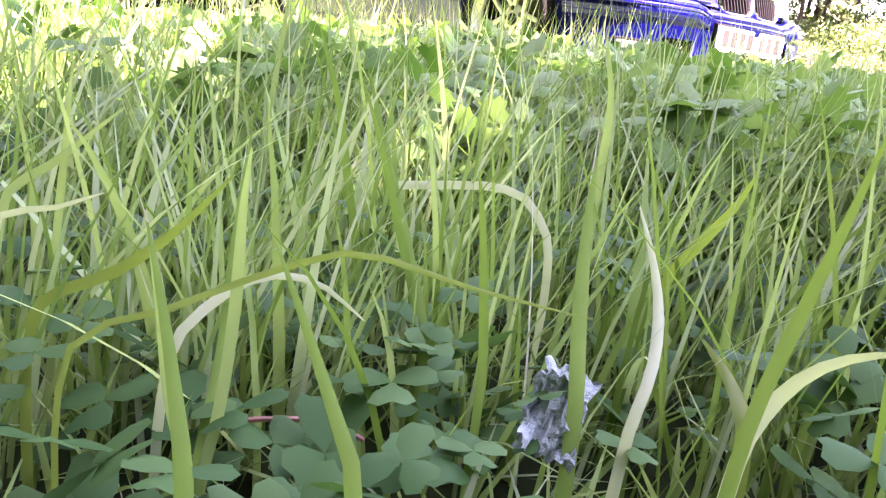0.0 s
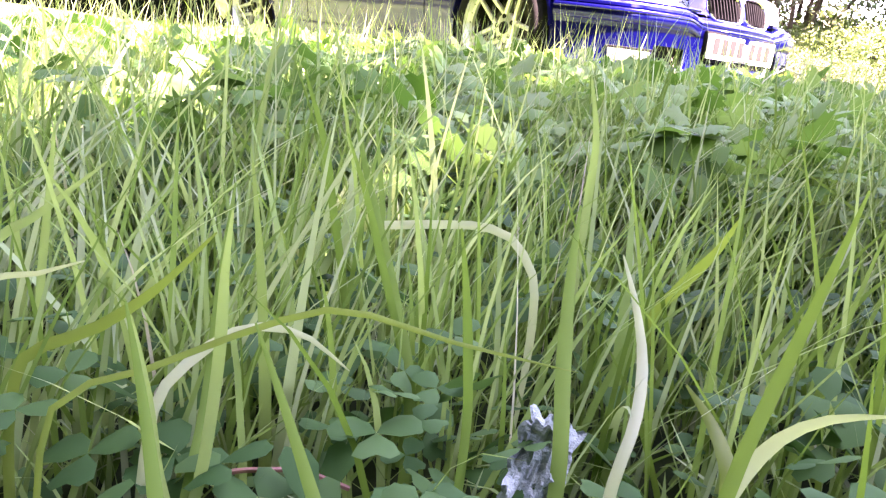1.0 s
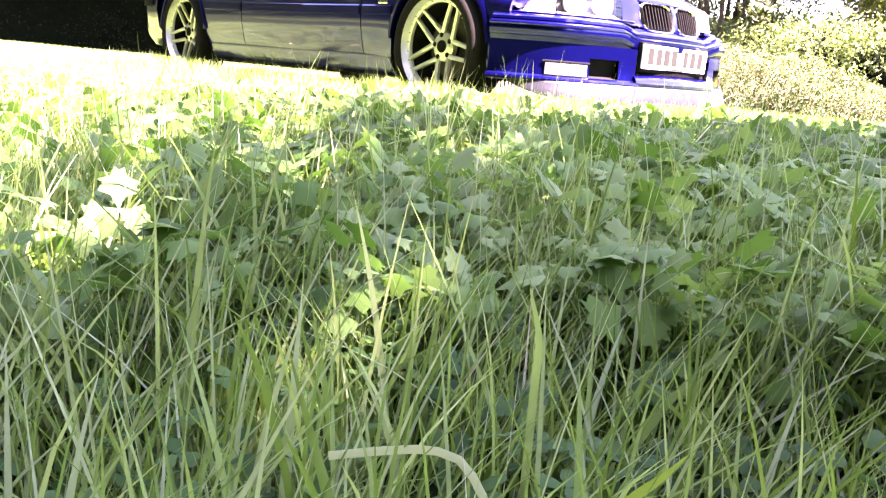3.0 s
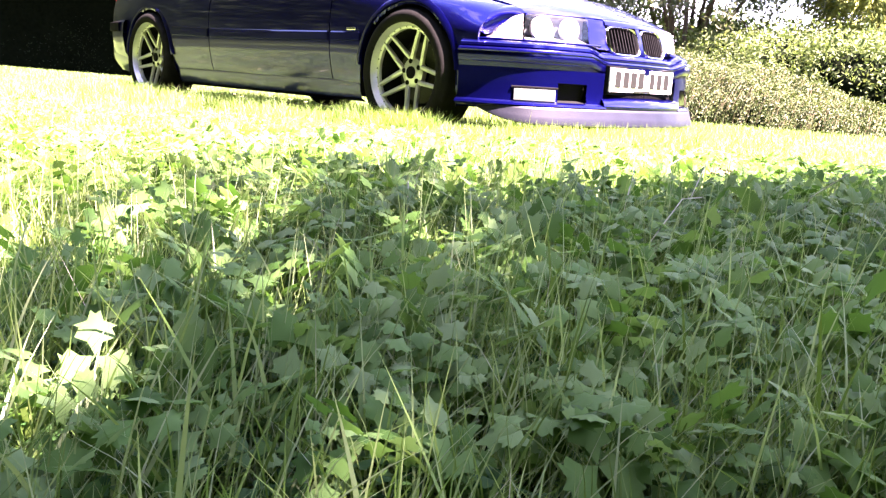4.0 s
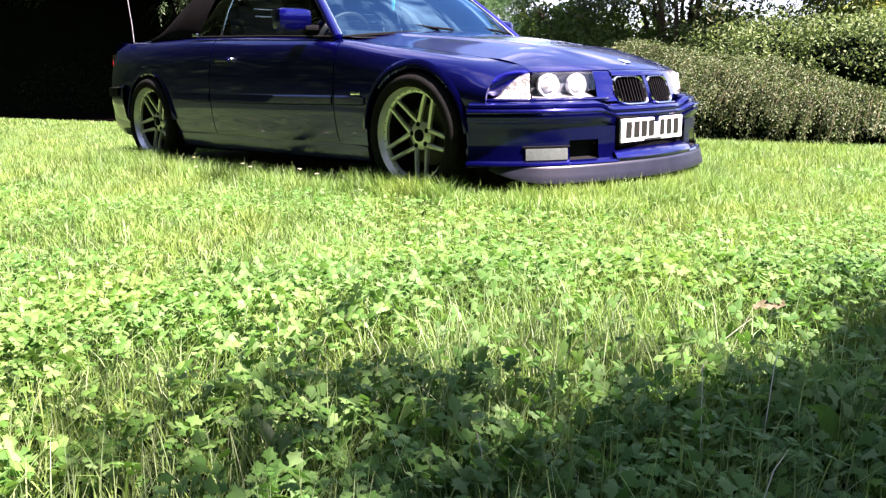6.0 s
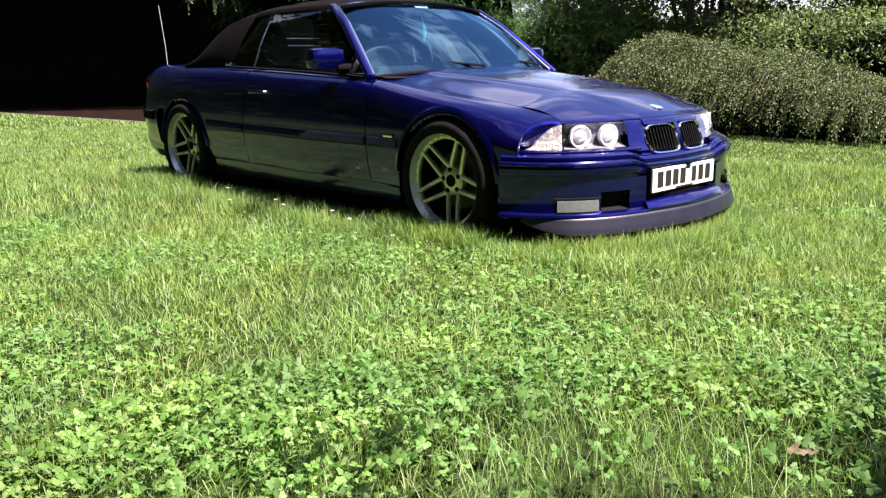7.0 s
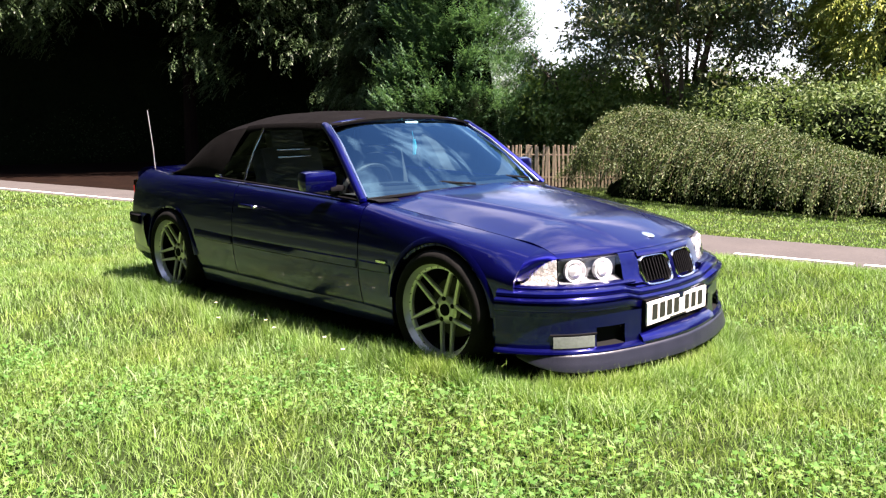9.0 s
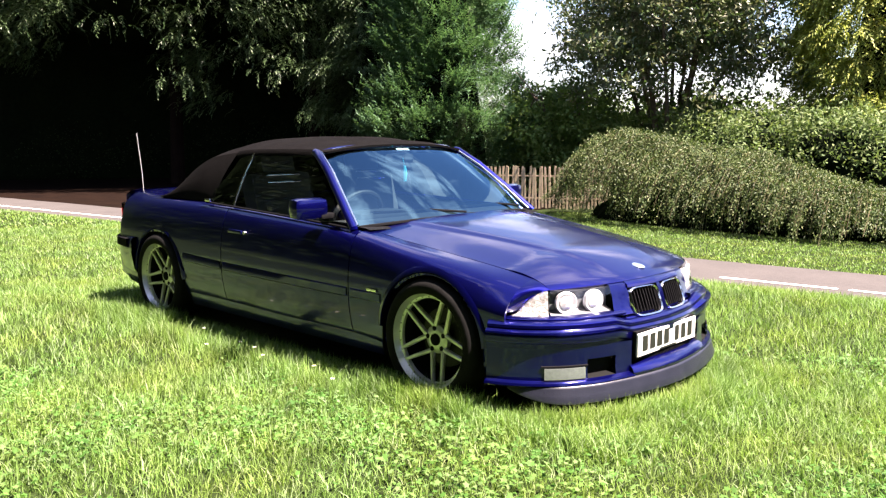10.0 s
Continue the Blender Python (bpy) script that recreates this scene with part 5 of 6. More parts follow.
def blades(name, x, y, h, w, bend, segs, material, label, twist=0.5, lean=None, slant=0.18):
    """Grass blades as tapering, arching ribbons."""
    keep = clear_of_car(x, y)
    x, y, h, w, bend = x[keep], y[keep], h[keep], w[keep], bend[keep]
    n = len(x)
    az = lr.uniform(0, 2 * np.pi, n)
    tip = np.abs(lr.normal(size=n)) * slant
    if lean is not None:
        az = lean + lr.normal(size=n) * 1.7
    face = az + np.pi / 2 + lr.normal(size=n) * twist
    rows = []
    for k in range(segs + 1):
        t = k / segs
        out = h * (tip * t + bend * t ** 2.0)
        up = h * (t * (1 - .3 * tip) - .38 * bend * t ** 2.4)
        cx, cy, cz = x + np.cos(az) * out, y + np.sin(az) * out, soil(x, y) - .004 + up
        half = w * .5 * (1 - t ** 2.2) if k < segs else w * 0
        fx, fy = np.cos(face + .5 * t), np.sin(face + .5 * t)
        rows.append((np.stack([cx - fx * half, cy - fy * half, cz], -1), np.stack([cx + fx * half, cy + fy * half, cz], -1)))
    V = np.stack([p for r in rows[:-1] for p in r] + [rows[-1][0]], 1)
    m = V.shape[1]
    tri = []
    for k in range(segs - 1):
        a = 2 * k
        tri += [(a, a + 1, a + 3), (a, a + 3, a + 2)]
    tri.append((m - 3, m - 2, m - 1))
    T = (np.arange(n)[:, None, None] * m + np.array(tri)[None]).reshape(-1, 3)
    return tagged(obj(name, fast_mesh(name, V.reshape(-1, 3), T, True), material), label, "grass", kind="stuff")


def leaf_outline(lobes, notch, pts):
    """A flat lobed leaf as a fan: centre and outline."""
    out = [(0, 0, .10)]
    for k in range(pts):
        a = 2 * math.pi * k / pts
        r = 1 - notch * (0.5 - 0.5 * math.cos(lobes * a)) ** 1.4
        out.append((r * math.cos(a), r * math.sin(a), .05 * math.cos(2 * lobes * a)))
    return np.array(out), [(0, 1 + k, 1 + (k + 1) % pts) for k in range(pts)]


def trefoil(kind):
    """Three leaflets on one stalk."""
    V, T = [], []
    for k in range(3):
        a = 2 * math.pi * k / 3
        c = np.array((math.cos(a), math.sin(a)))
        s = np.array((-c[1], c[0]))
        if kind == "clover":
            o = [(0, 0), (.35, -.34), (.78, -.46), (1.0, -.26), (.93, 0), (1.0, .26), (.78, .46), (.35, .34)]
        elif kind == "lobed":
            o = [(0, 0), (.45, -.52), (.74, -.34), (1.12, -.20), (.98, 0), (1.12, .20), (.74, .34), (.45, .52)]
        else:
            o = [(0, 0), (.34, -.20), (.50, -.56), (.72, -.44), (.80, -.60), (.86, -.22), (1.12, -.14), (1.0, .0), (1.12, .14), (.86, .22), (.80, .60), (.72, .44), (.50, .56), (.34, .20)]
        b = len(V)
        for u, v in o:
            V.append((*(c * u + s * v), .16 * u - .20 * abs(v) - .10 * u * u))
        mid = len(V)
        V.append((*(c * .62), .62 * .16 + .02))
        for i in range(len(o)):
            T.append((mid, b + i, b + (i + 1) % len(o)))
    return np.array(V), T


def leaves(name, x, y, z, size, template, material, label, tilt=.35):
    keep = clear_of_car(x, y)
    x, y, z, size = x[keep], y[keep], z[keep], size[keep]
    tv, tt = template
    n = len(x)
    yaw = lr.uniform(0, 2 * np.pi, n)
    tx, ty = lr.normal(size=n) * tilt, lr.normal(size=n) * tilt
    c, s = np.cos(yaw), np.sin(yaw)
    X = tv[None, :, 0] * c[:, None] - tv[None, :, 1] * s[:, None]
    Y = tv[None, :, 0] * s[:, None] + tv[None, :, 1] * c[:, None]
    Z = tv[None, :, 2] + X * tx[:, None] + Y * ty[:, None]
    V = np.stack([X, Y, Z], -1) * size[:, None, None] + np.stack([x, y, soil(x, y) + z], -1)[:, None]
    T = (np.arange(n)[:, None, None] * len(tv) + np.array(tt)[None]).reshape(-1, 3)
    return tagged(obj(name, fast_mesh(name, V.reshape(-1, 3), T), material), label, "ground cover", kind="stuff")


def patchy(x, y, s=1.3, o=0.0):
    return np.array([noise.noise((a * s + o, b * s, o)) for a, b in zip(x, y)])


U = lr.uniform
# long grass round the start
n = 14000
x, y = scatter(n, .19, .95, 70, 200)
near = np.hypot(x - EYE0[0], y - EYE0[1])
blades("long_grass", x, y, U(.045, .150, n) * (1 - .22 * near), U(.0010, .0026, n), U(.02, .42, n), 5, M_BLADE, "long green grass blades, lush, in the shade", lean=.9, slant=.22)
n = 9000
x, y = scatter(n, .10, .9, 74, 196)
blades("long_grass", x, y, U(.02, .055, n), U(.0014, .003, n), U(.05, .8, n), 3, M_BLADE, "short dense grass deep under the long blades", slant=.5)
n = 260
x, y = scatter(n, .20, .75, 78, 192)
blades("long_grass", x, y, U(.09, .165, n), U(.0030, .0048, n), U(.02, .6, n), 8, M_BLADE, "broad arching grass blades in the long grass", slant=.4)
n = 800
x, y = scatter(n, .16, 1.6, 80, 190)
blades("grass_stems", x, y, U(.08, .15, n), U(.0009, .0016, n), U(.02, .35, n), 5, M_STRAW, "thin pale grass stems standing in the long grass", slant=.35)
n = 1700
x, y = scatter(n, .22, 1.2, 76, 194)
blades("long_grass", x, y, U(.09, .165, n), U(.0012, .0026, n), U(.02, .35, n), 5, M_BLADE_P, "tall pale-green grass blades above the rest", lean=.9, slant=.22)
n = 170
x, y = scatter(n, .20, .60, 146, 190)
blades("long_grass", x, y, U(.10, .165, n), U(.0026, .0046, n), U(.02, .5, n), 8, M_BLADE_P, "broad pale grass blades standing in the long grass", lean=.8, slant=.32)
n = 520
x, y = scatter(n, .45, 1.45, 100, 176)
blades("long_grass", x, y, U(.11, .19, n), U(.0012, .0024, n), U(.02, .30, n), 6, M_BLADE_P, "thin upright grass blades among the buttercup leaves", lean=.8, slant=.18)
# sward in front of the car
n = 26000
x, y = scatter(n, .9, 2.3, 90, 178)
k = patchy(x, y, 1.6) + .35 * lr.normal(size=n)
blades("lawn_grass", x, y, np.where(k > .0, U(.06, .125, n), U(.03, .085, n)), U(.0013, .0030, n), U(.05, .8, n), 3, M_BLADE, "green lawn grass, uneven and unmown")
n = 92000
x, y = scatter(n, 2.2, 5.2, 92, 176)
k = patchy(x, y, 1.4) + .4 * lr.normal(size=n)
blades("lawn_grass", x, y, np.where(k > .1, U(.04, .095, n), U(.025, .065, n)), U(.0027, .0049, n), U(.05, .9, n), 2, M_BLADE, "sunlit green lawn grass before the car")
n = 98000
x, y = scatter(n, 3.6, 8.5, 96, 172)
blades("lawn_grass", x, y, U(.04, .105, n), U(.0034, .0067, n), U(.05, .8, n), 2, M_BLADE, "sunlit green lawn grass round the car")
for n, r0, r1, wide in ((170000, 7.5, 13.5, .0065), (130000, 13.0, 24.0, .015)):
    x, y = scatter(n, r0, r1, 98, 170)
    blades("lawn_grass", x, y, U(.035, .065, n), U(wide, wide * 1.8, n), U(.05, .7, n), 1, M_BLADE, "sunlit grass beyond the car and the road")
n = 60000
x, y = scatter(n, .5, 12.0, 185, 440)
blades("lawn_grass", x, y, U(.05, .10, n), U(.010, .020, n), U(.05, .7, n), 1, M_BLADE, "lawn grass behind and beside the long grass")
# taller tufts along the sills and wheels of the car
n = 34000
x = np.concatenate([U(-3.4, .75, n // 2), U(.0, 1.15, n - n // 2)])
y = np.concatenate([-.80 - np.abs(lr.normal(size=n // 2)) * .12, U(-.95, .85, n - n // 2)])
blades("grass_tuft", x, y, U(.06, .140, n), U(.003, .006, n), U(.05, .7, n), 3, M_BLADE, "uncut tufts of grass against the car")
# thin tall blades that stand out against the dark sill
n = 2600
x, y = U(-3.3, -.25, n), -1.02 - np.abs(lr.normal(size=n)) * .09
blades("grass_tuft", x, y, U(.10, .19, n), U(.0022, .0042, n), U(.05, .5, n), 4, M_BLADE, "tall single grass blades standing before the car's sill")
# long grass that hides the foot of the lip and the wheels
n = 9000
t = U(-1.15, 1.15, n)
rr = U(.02, .17, n)
x, y = .36 + (.53 + rr) * np.cos(t), (.80 + rr * .6) * np.sin(t) * 1.02
blades("grass_tuft", x, y, U(.07, .165, n), U(.003, .0055, n), U(.05, .6, n), 3, M_BLADE, "uncut tufts of grass against the front of the car")
n = 7000
x = np.concatenate([U(-.36, .36, n // 2), U(-3.05, -2.36, n - n // 2)])
y = -.885 - np.abs(lr.normal(size=n)) * .06
blades("grass_tuft", x, y, U(.09, .19, n), U(.003, .0055, n), U(.05, .6, n), 3, M_BLADE, "uncut tufts of grass round the wheels")
# low leaves
bc, cl, lobed, simple = trefoil("buttercup"), trefoil("clover"), trefoil("lobed"), leaf_outline(5, .45, 10)
for n, r0, r1, shape, big in ((6800, .40, 1.35, bc, .022), (12500, 1.2, 2.3, lobed, .0155)):
    x, y = scatter(n, r0, r1, 88, 182)
    kk = patchy(x, y, 1.2, 4.0) + .5 * patchy(x, y, 4.5, 2.0) + .3 * lr.normal(size=n)
    sel = kk > -.10
    x, y = x[sel], y[sel]
    leaves("buttercup_leaves", x, y, U(.022, .092, len(x)), U(.008, big, len(x)), shape, M_CLOVER, "creeping lobed buttercup leaves covering the lawn", .5)
n = 40000
x, y = scatter(n, 1.9, 5.4, 92, 178)
kk = patchy(x, y, 1.1, 4.0) + .5 * patchy(x, y, 3.7, 9.0) + .30 * lr.normal(size=n)
d = np.hypot(x - EYE0[0], y - EYE0[1])
sel = kk > -.10 + .16 * (d - 2.6)
x, y = x[sel], y[sel]
leaves("buttercup_leaves", x, y, U(.020, .070, len(x)), U(.007, .015, len(x)), simple, M_CLOVER, "low lobed leaves among the sunlit grass")
n = 4200
x, y = scatter(n, .10, 1.0, 75, 195)
leaves("clover_leaves", x, y, U(.012, .050, n), U(.006, .012, n), cl, M_CLOVER_COOL, "three-leaved clover low in the grass")


# single blades and scraps that stand out in the long grass
def ribbon(points, width, material, label, name="grass_blade", cat="grass blade"):
    P = smooth_line(points, 18)
    rows = []
    for i, p in enumerate(P):
        t = i / 17
        d = P[min(i + 1, 17)] - P[max(i - 1, 0)]
        side = np.cross(d, np.array((-.75, .62, -.2)))
        side /= np.linalg.norm(side) + 1e-9
        up = np.cross(side, d)
        up /= np.linalg.norm(up) + 1e-9
        w = width * .5 * min(1.0, (t + .02) * 3.0) ** .7
        rows.append([p - side * w, p - up * w * .28, p + side * w])
    bm = bm_grid(rows)
    ob = part(name, bm, material, None)
    return tagged(ob, label, cat, "single blades in the long grass" if cat == "grass blade" else "")


ribbon([(2.985, -3.640, .050), (2.9752, -3.6354, .0946), (2.981, -3.6183, .1026), (2.9884, -3.6008, .1109), (2.9971, -3.5875, .1162), (3.010, -3.5669, .111), (3.0243, -3.5441, .1064)][::-1], .0014, M_BLADE_Y, "yellow-green grass blade bent over in an arch")
ribbon([(3.0127, -3.5204, .1277), (3.0193, -3.5209, .1169), (3.0252, -3.523, .1054), (3.0303, -3.5291, .0946), (3.0326, -3.5364, .0822), (3.033, -3.54, .045)], .0028, M_BLADE_W, "pale whitish grass blade, slightly curved")
ribbon([(3.081, -3.5323, .1188), (3.0727, -3.5332, .1149), (3.0663, -3.5345, .1094), (3.0618, -3.5361, .1016), (3.0594, -3.5387, .091), (3.058, -3.541, .045)], .0034, M_BLADE_W, "pale broad grass blade arching over")
ribbon([(3.0175, -3.637, .1295), (3.0238, -3.637, .1206), (3.03, -3.6373, .1114), (3.0389, -3.6387, .0996), (3.045, -3.639, .03)], .0026, M_BLADE, "upright green grass blade with a pointed tip")
ribbon([(3.0297, -3.623, .1287), (3.0371, -3.6222, .1202), (3.0445, -3.6216, .1115), (3.0536, -3.6224, .1031), (3.062, -3.623, .03)], .0024, M_BLADE, "broad green grass blade leaning over")
ribbon([(2.9814, -3.5727, .0946), (2.9756, -3.5822, .1026), (2.9713, -3.5929, .1043), (2.9684, -3.602, .0996), (2.9683, -3.6128, .0885), (2.968, -3.616, .04)], .0024, M_BLADE_W, "pale grass blade bent in a low arc")
ribbon([(2.9446, -3.5861, .1316), (2.9517, -3.5912, .1136), (2.9642, -3.5992, .0848), (2.9777, -3.6096, .0627), (2.98, -3.612, .03)], .0032, M_BLADE, "tall pale-green grass blade")
ribbon([(3.0724, -3.5401, .1556), (3.0686, -3.5377, .1407), (3.0647, -3.5376, .1233), (3.0619, -3.5431, .0968), (3.06, -3.546, .03)], .0030, M_BLADE, "tall broad grass blade leaning across")
ribbon([(2.9318, -3.5449, .1479), (2.942, -3.5432, .1256), (2.9562, -3.5421, .0999), (2.9679, -3.5427, .0777), (2.97, -3.543, .035)], .0032, M_BLADE, "tall thin grass blade")
ribbon([(3.0027, -3.5265, .1375), (3.0083, -3.5324, .120), (3.0163, -3.5391, .1015), (3.0239, -3.5446, .084), (3.026, -3.546, .035)], .0036, M_BLADE, "upright green grass blade")
ribbon([(2.9333, -3.5319, .1162), (2.9435, -3.5185, .1183), (2.9524, -3.5084, .1192), (2.9591, -3.5024, .1162), (2.9668, -3.4989, .1032), (2.967, -3.499, .05)][::-1], .0026, M_BLADE_W, "pale grass blade folded level and then down")
ribbon([(3.0273, -3.5068, .0984), (3.0359, -3.5068, .0918), (3.0447, -3.5101, .0821), (3.046, -3.511, .04)], .0042, M_BLADE_Y, "short yellow-green broad blade")
ribbon([(2.9913, -3.6089, 0.1360), (2.9848, -3.6066, 0.1225), (2.9812, -3.6051, 0.1024), (2.9800, -3.6065, 0.0792), (2.9779, -3.6087, 0.0612), (2.9799, -3.6107, 0.0470)], 0.0026, M_BLADE_P, "pale-green grass blade, tall and straight")
ribbon([(2.9960, -3.6285, 0.1193), (2.9928, -3.6246, 0.1043), (2.9914, -3.6216, 0.0874), (2.9918, -3.6181, 0.0706), (2.9938, -3.6201, 0.0461)], 0.0030, M_BLADE_P, "broad pale-green grass blade, upright")
ribbon([(2.9803, -3.6067, 0.1289), (2.9693, -3.6144, 0.1142), (2.9586, -3.6221, 0.1036), (2.9478, -3.6350, 0.0924), (2.9498, -3.6370, 0.0464)], 0.0026, M_BLADE_Y, "yellow-green grass blade slanting low across the rest")
ribbon([(2.9473, -3.6176, 0.1369), (2.9344, -3.6273, 0.1232), (2.9229, -3.6365, 0.1103), (2.9249, -3.6385, 0.0470)], 0.0024, M_BLADE_P, "pale grass blade slanting across the others")
ribbon([(2.9914, -3.6349, 0.1280), (2.9815, -3.6403, 0.1232), (2.9717, -3.6472, 0.1183), (2.9737, -3.6492, 0.0452)], 0.0017, M_BLADE_W, "whitish flat grass blade lying level")
ribbon([(2.9386, -3.6258, 0.1456), (2.9295, -3.6249, 0.1229), (2.9223, -3.6246, 0.1005), (2.9177, -3.6239, 0.0766), (2.9197, -3.6259, 0.0477)], 0.0022, M_BLADE_P, "tall pale-green grass blade")
ribbon([(2.9687, -3.5708, 0.1478), (2.9643, -3.5600, 0.1299), (2.9609, -3.5508, 0.1112), (2.9594, -3.5422, 0.0910), (2.9586, -3.5359, 0.0695), (2.9606, -3.5379, 0.0511)], 0.0021, M_BLADE, "thin green grass blade, slightly leaning")
ribbon([(3.0099, -3.5692, 0.1354), (3.0058, -3.5624, 0.1223), (3.0036, -3.5570, 0.1046), (3.0024, -3.5533, 0.0858), (3.0044, -3.5553, 0.0490)], 0.0022, M_BLADE, "upright green grass blade")
ribbon([(3.0170, -3.4798, 0.1368), (3.0070, -3.4715, 0.1243), (2.9940, -3.4664, 0.1088), (2.9829, -3.4610, 0.0941), (2.9849, -3.4630, 0.0541)], 0.0036, M_BLADE_Y, "yellow-green broad blade slanting over")
ribbon([(2.9234, -3.5577, 0.1599), (2.9159, -3.5444, 0.1377), (2.9090, -3.5344, 0.1137), (2.9050, -3.5254, 0.0855), (2.9070, -3.5274, 0.0531)], 0.0026, M_BLADE, "tall green grass blade above the rest")
ribbon([(2.9606, -3.4817, 0.1671), (2.9542, -3.4671, 0.1467), (2.9456, -3.4562, 0.1266), (2.9476, -3.4582, 0.0554)], 0.0030, M_BLADE_P, "tall pale-green grass blade above the rest")
part("stalk", bm_tube([(2.970, -3.598, .069), (2.9742, -3.5938, .0708), (2.9804, -3.5826, .0714), (2.985, -3.572, .066)], .0007, 6), mat("red_brown_stalk", (.16, .07, .04), .6, noise_scale=300, color2=(.22, .10, .06)), tagged(new("dry_stalk"), "thin red-brown dead stalk lying in the clover", "stalk"))
# crumpled pale leaf
cb = bmesh.new()
bmesh.ops.create_grid(cb, x_segments=22, y_segments=22, size=.0105)
for v in cb.verts:
    rr = math.hypot(v.co.x, v.co.y) / .0105
    edge = 1 - .25 * noise.noise((v.co.x * 300, v.co.y * 300, 1)) * rr
    q = Vector((v.co.x * .62 * edge, v.co.y * edge, .0065 * noise.noise((v.co.x * 190, v.co.y * 190, 5)) + .002 * noise.noise((v.co.x * 600, v.co.y * 600, 8))))
    v.co = q
bmesh.ops.transform(cb, matrix=Matrix.Translation((3.019, -3.545, .083)) @ pose(0, 0, 0, 58, 14, 42), verts=cb.verts)
tagged(part("dry_leaf", cb, mat("pale_blue_grey_leaf", (.27, .34, .31), .7, 0, .2, noise_scale=220, color2=(.20, .27, .24), bump=.4, bump_scale=900), None), "crumpled pale blue-grey dead leaf in the grass", "leaf")


# ---------------------------------------------------------------- small plants that stand out on the lawn
def daisy(x, y, h, label):
    z = float(soil(x, y))
    t = empty("daisy", label, "flower", "small flowers by the sill", (x, y, z))
    part("stem", bm_tube([(0, 0, 0), (.004, -.003, h * .6), (.003, 0, h)], .0012, 5), M_BLADE, t)
    bm = bmesh.new()
    for k in range(12):
        a = 2 * math.pi * k / 12
        c, s = math.cos(a), math.sin(a)
        vs = [bm.verts.new((.003 + c * u - s * v, c * v + s * u, h + w)) for u, v, w in ((.002, 0, 0), (.008, -.0022, .001), (.0105, 0, .002), (.008, .0022, .001))]
        bm.faces.new(vs)
    part("petals", bm, M_DAISY, t)
    part("disc", bm_tube([(.003, 0, h - .001), (.003, 0, h + .003)], .003, 8), M_YOLK, t)


dr = random.Random(5)
for x, y in ((-1.31, -1.07), (-.95, -1.16), (-1.12, -1.10), (-.55, -1.12), (-1.75, -1.05), (-.30, -1.20), (-1.5, -1.18)):
    daisy(x, y, dr.uniform(.105, .15), "small white daisy standing in the grass")


def broad_leaf(points, width, label, material):
    """A broad lance-shaped leaf along a curved midrib."""
    P = smooth_line(points, 14)
    rows = []
    for i, p in enumerate(P):
        t = i / 13
        d = P[min(i + 1, 13)] - P[max(i - 1, 0)]
        side = np.cross(d, np.array((-.6, .5, .62)))
        side /= np.linalg.norm(side) + 1e-9
        up = np.cross(side, d)
        up /= np.linalg.norm(up) + 1e-9
        w = width * .5 * math.sin(math.pi * min(t * .93 + .05, 1.0)) ** .75
        wave = .06 * width * math.sin(i * 1.9)
        rows.append([p - side * w + up * (w * .25 + wave), p - side * w * .5 + up * w * .05, p - up * w * .12, p + side * w * .5 + up * w * .05, p + side * w + up * (w * .25 - wave)])
    return tagged(part("dock_leaf", bm_grid(rows), material, None), label, "leaf", "broad leaves in the lawn")


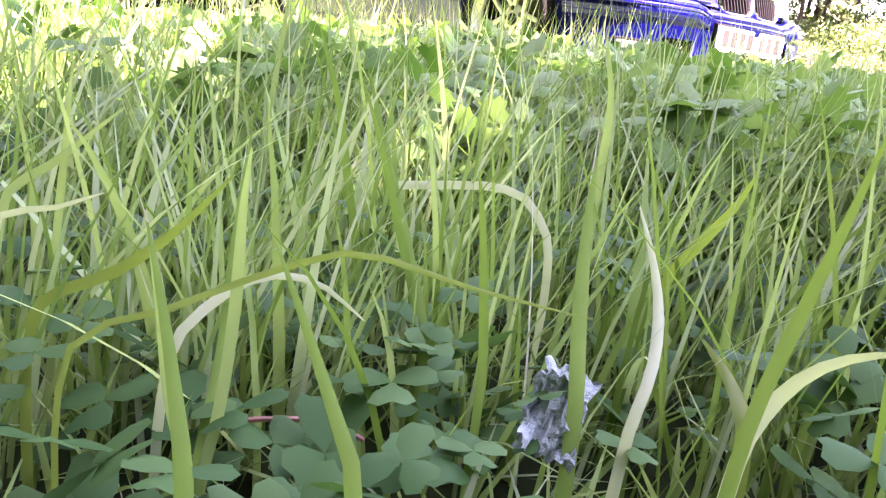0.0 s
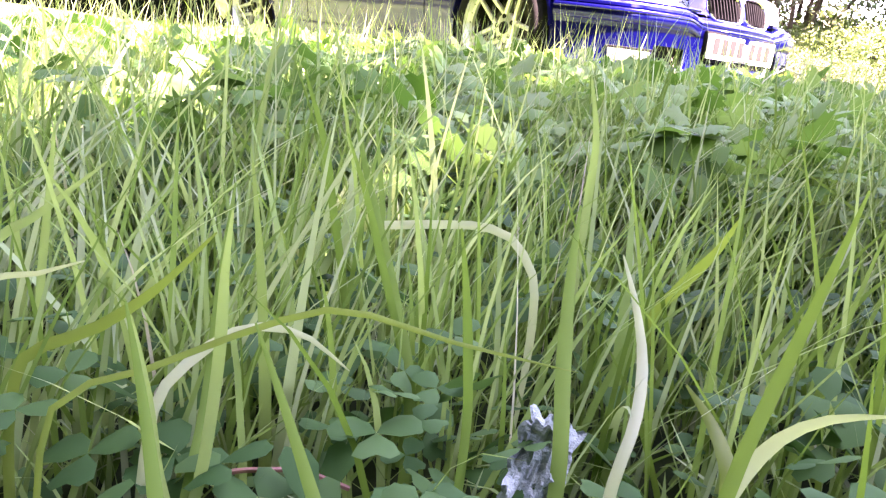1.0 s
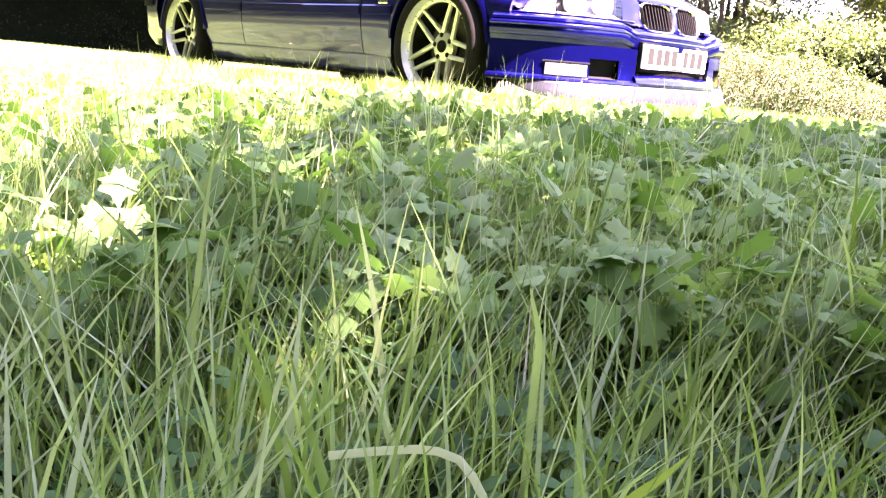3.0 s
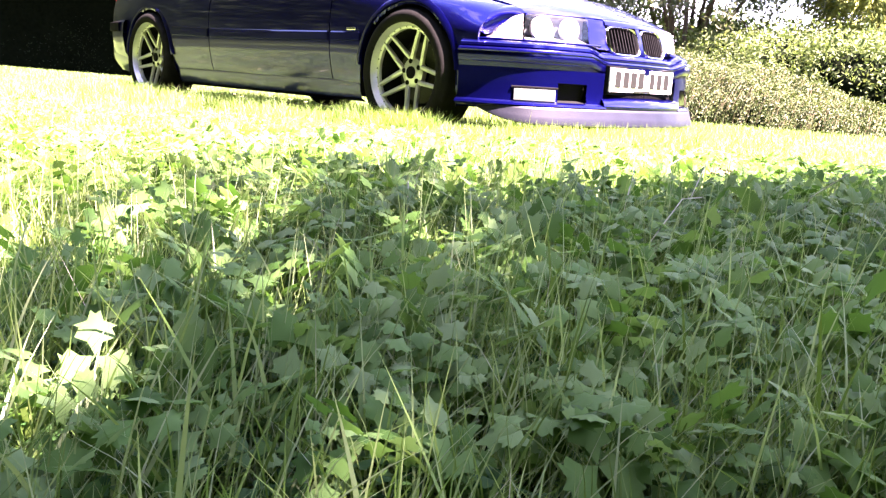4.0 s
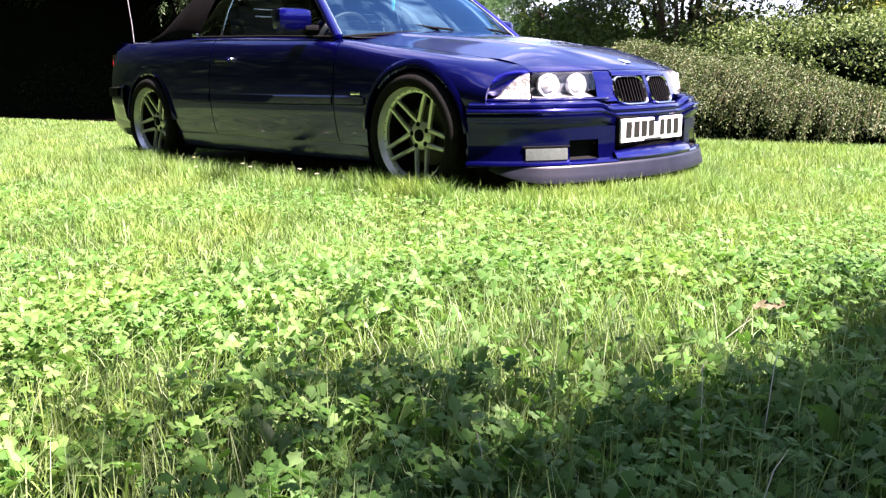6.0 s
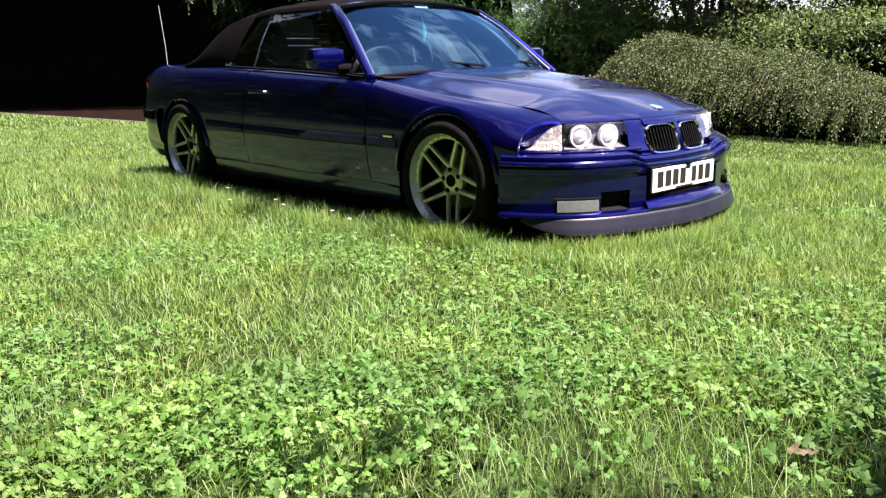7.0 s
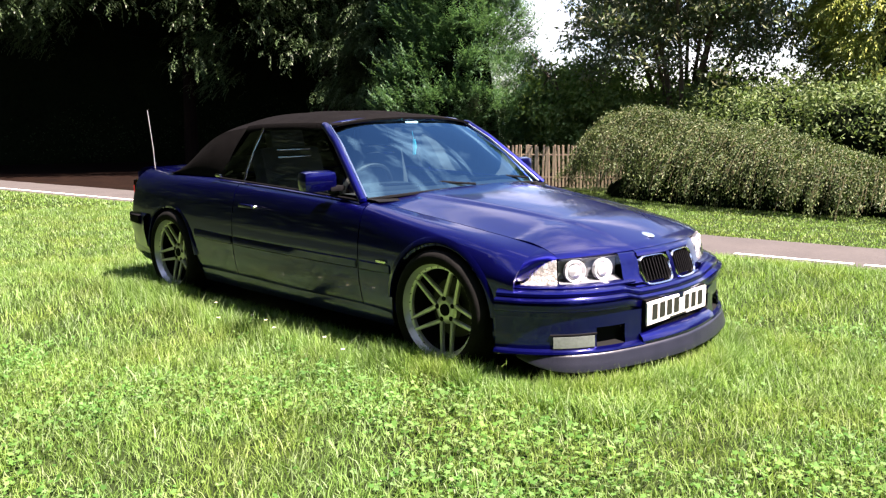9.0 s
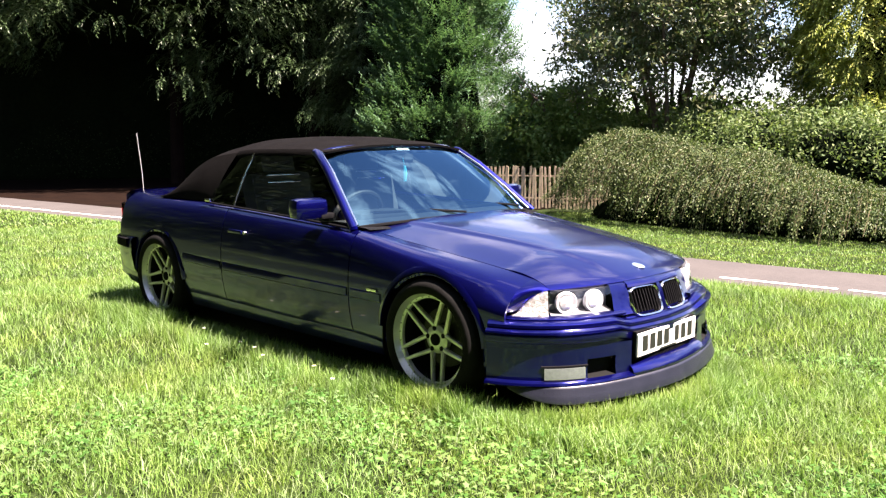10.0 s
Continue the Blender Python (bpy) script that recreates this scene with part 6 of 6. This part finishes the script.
z0 = float(soil(2.50, -3.22))
broad_leaf([(2.53, -3.23, z0), (2.515, -3.226, z0 + .03), (2.50, -3.220, z0 + .062), (2.485, -3.222, z0 + .092)], .030, "upright pale-backed broad dock leaf in the lawn", M_DOCK)
z0 = float(soil(2.12, -3.10))
broad_leaf([(2.15, -3.09, z0), (2.135, -3.095, z0 + .03), (2.117, -3.102, z0 + .06), (2.095, -3.105, z0 + .085)], .034, "broad matt dock leaf among the buttercups", M_DOCK)
for x, y, a, h in ((2.30, -3.02, 2.2, .08), (1.85, -3.0, .7, .08), (2.66, -2.62, 4.0, .10), (2.62, -2.90, 5.1, .09), (2.20, -2.60, 1.2, .08), (1.55, -2.70, 3.1, .08), (2.45, -3.42, .3, .09), (2.74, -3.30, 2.9, .085)):
    z0 = float(soil(x, y))
    c, s = math.cos(a) * .03, math.sin(a) * .03
    broad_leaf([(x, y, z0), (x + c * .5, y + s * .5, z0 + h * .55), (x + c, y + s, z0 + h * .9), (x + c * 1.9, y + s * 1.9, z0 + h)], .026, "broad matt dock leaf among the buttercups", M_CLOVER)
# thin pale straws that cross over the leaves
for x, y, a, l, h in ((2.62, -2.78, 1.9, .26, .20), (2.58, -2.84, 2.05, .24, .185), (2.70, -3.02, 1.75, .22, .19), (2.40, -2.55, 1.2, .20, .20), (2.66, -2.60, .9, .16, .22), (2.50, -3.10, 2.4, .18, .17)):
    z0 = float(soil(x, y))
    c, s = math.cos(a) * l, math.sin(a) * l
    tagged(part("straw", bm_tube([(x, y, z0), (x + c * .3, y + s * .3, z0 + h * .42), (x + c * .7, y + s * .7, z0 + h * .62), (x + c, y + s, z0 + h * .60)], .0007, 5), M_STRAW, None), "thin pale dry straw lying over the leaves", "straw", "dry straws on the lawn")
# dead leaf on the lawn
db = bmesh.new()
bmesh.ops.create_grid(db, x_segments=12, y_segments=8, size=.03)
for v in db.verts:
    v.co = Vector((v.co.x * (1 - .5 * (v.co.y / .03) ** 2), v.co.y * .55, .010 * noise.noise((v.co.x * 60, v.co.y * 60, 2))))
bmesh.ops.transform(db, matrix=Matrix.Translation((2.35, -2.13, float(soil(2.35, -2.13)) + .066)) @ pose(0, 0, 0, 12, -8, 40), verts=db.verts)
tagged(part("dead_leaf", db, mat("brown_dead_leaf", (.050, .042, .016), .8, noise_scale=60, color2=(.085, .072, .030), bump=.3, bump_scale=200), None), "curled brown dead leaf lying on the lawn", "leaf")

# more thin blades standing through the buttercup leaves
n = 900
x, y = scatter(n, .45, 1.40, 100, 176)
blades("long_grass", x, y, U(.10, .165, n), U(.0010, .0022, n), U(.02, .35, n), 6, M_BLADE_P, "thin upright grass blades among the buttercup leaves", lean=.8, slant=.18)
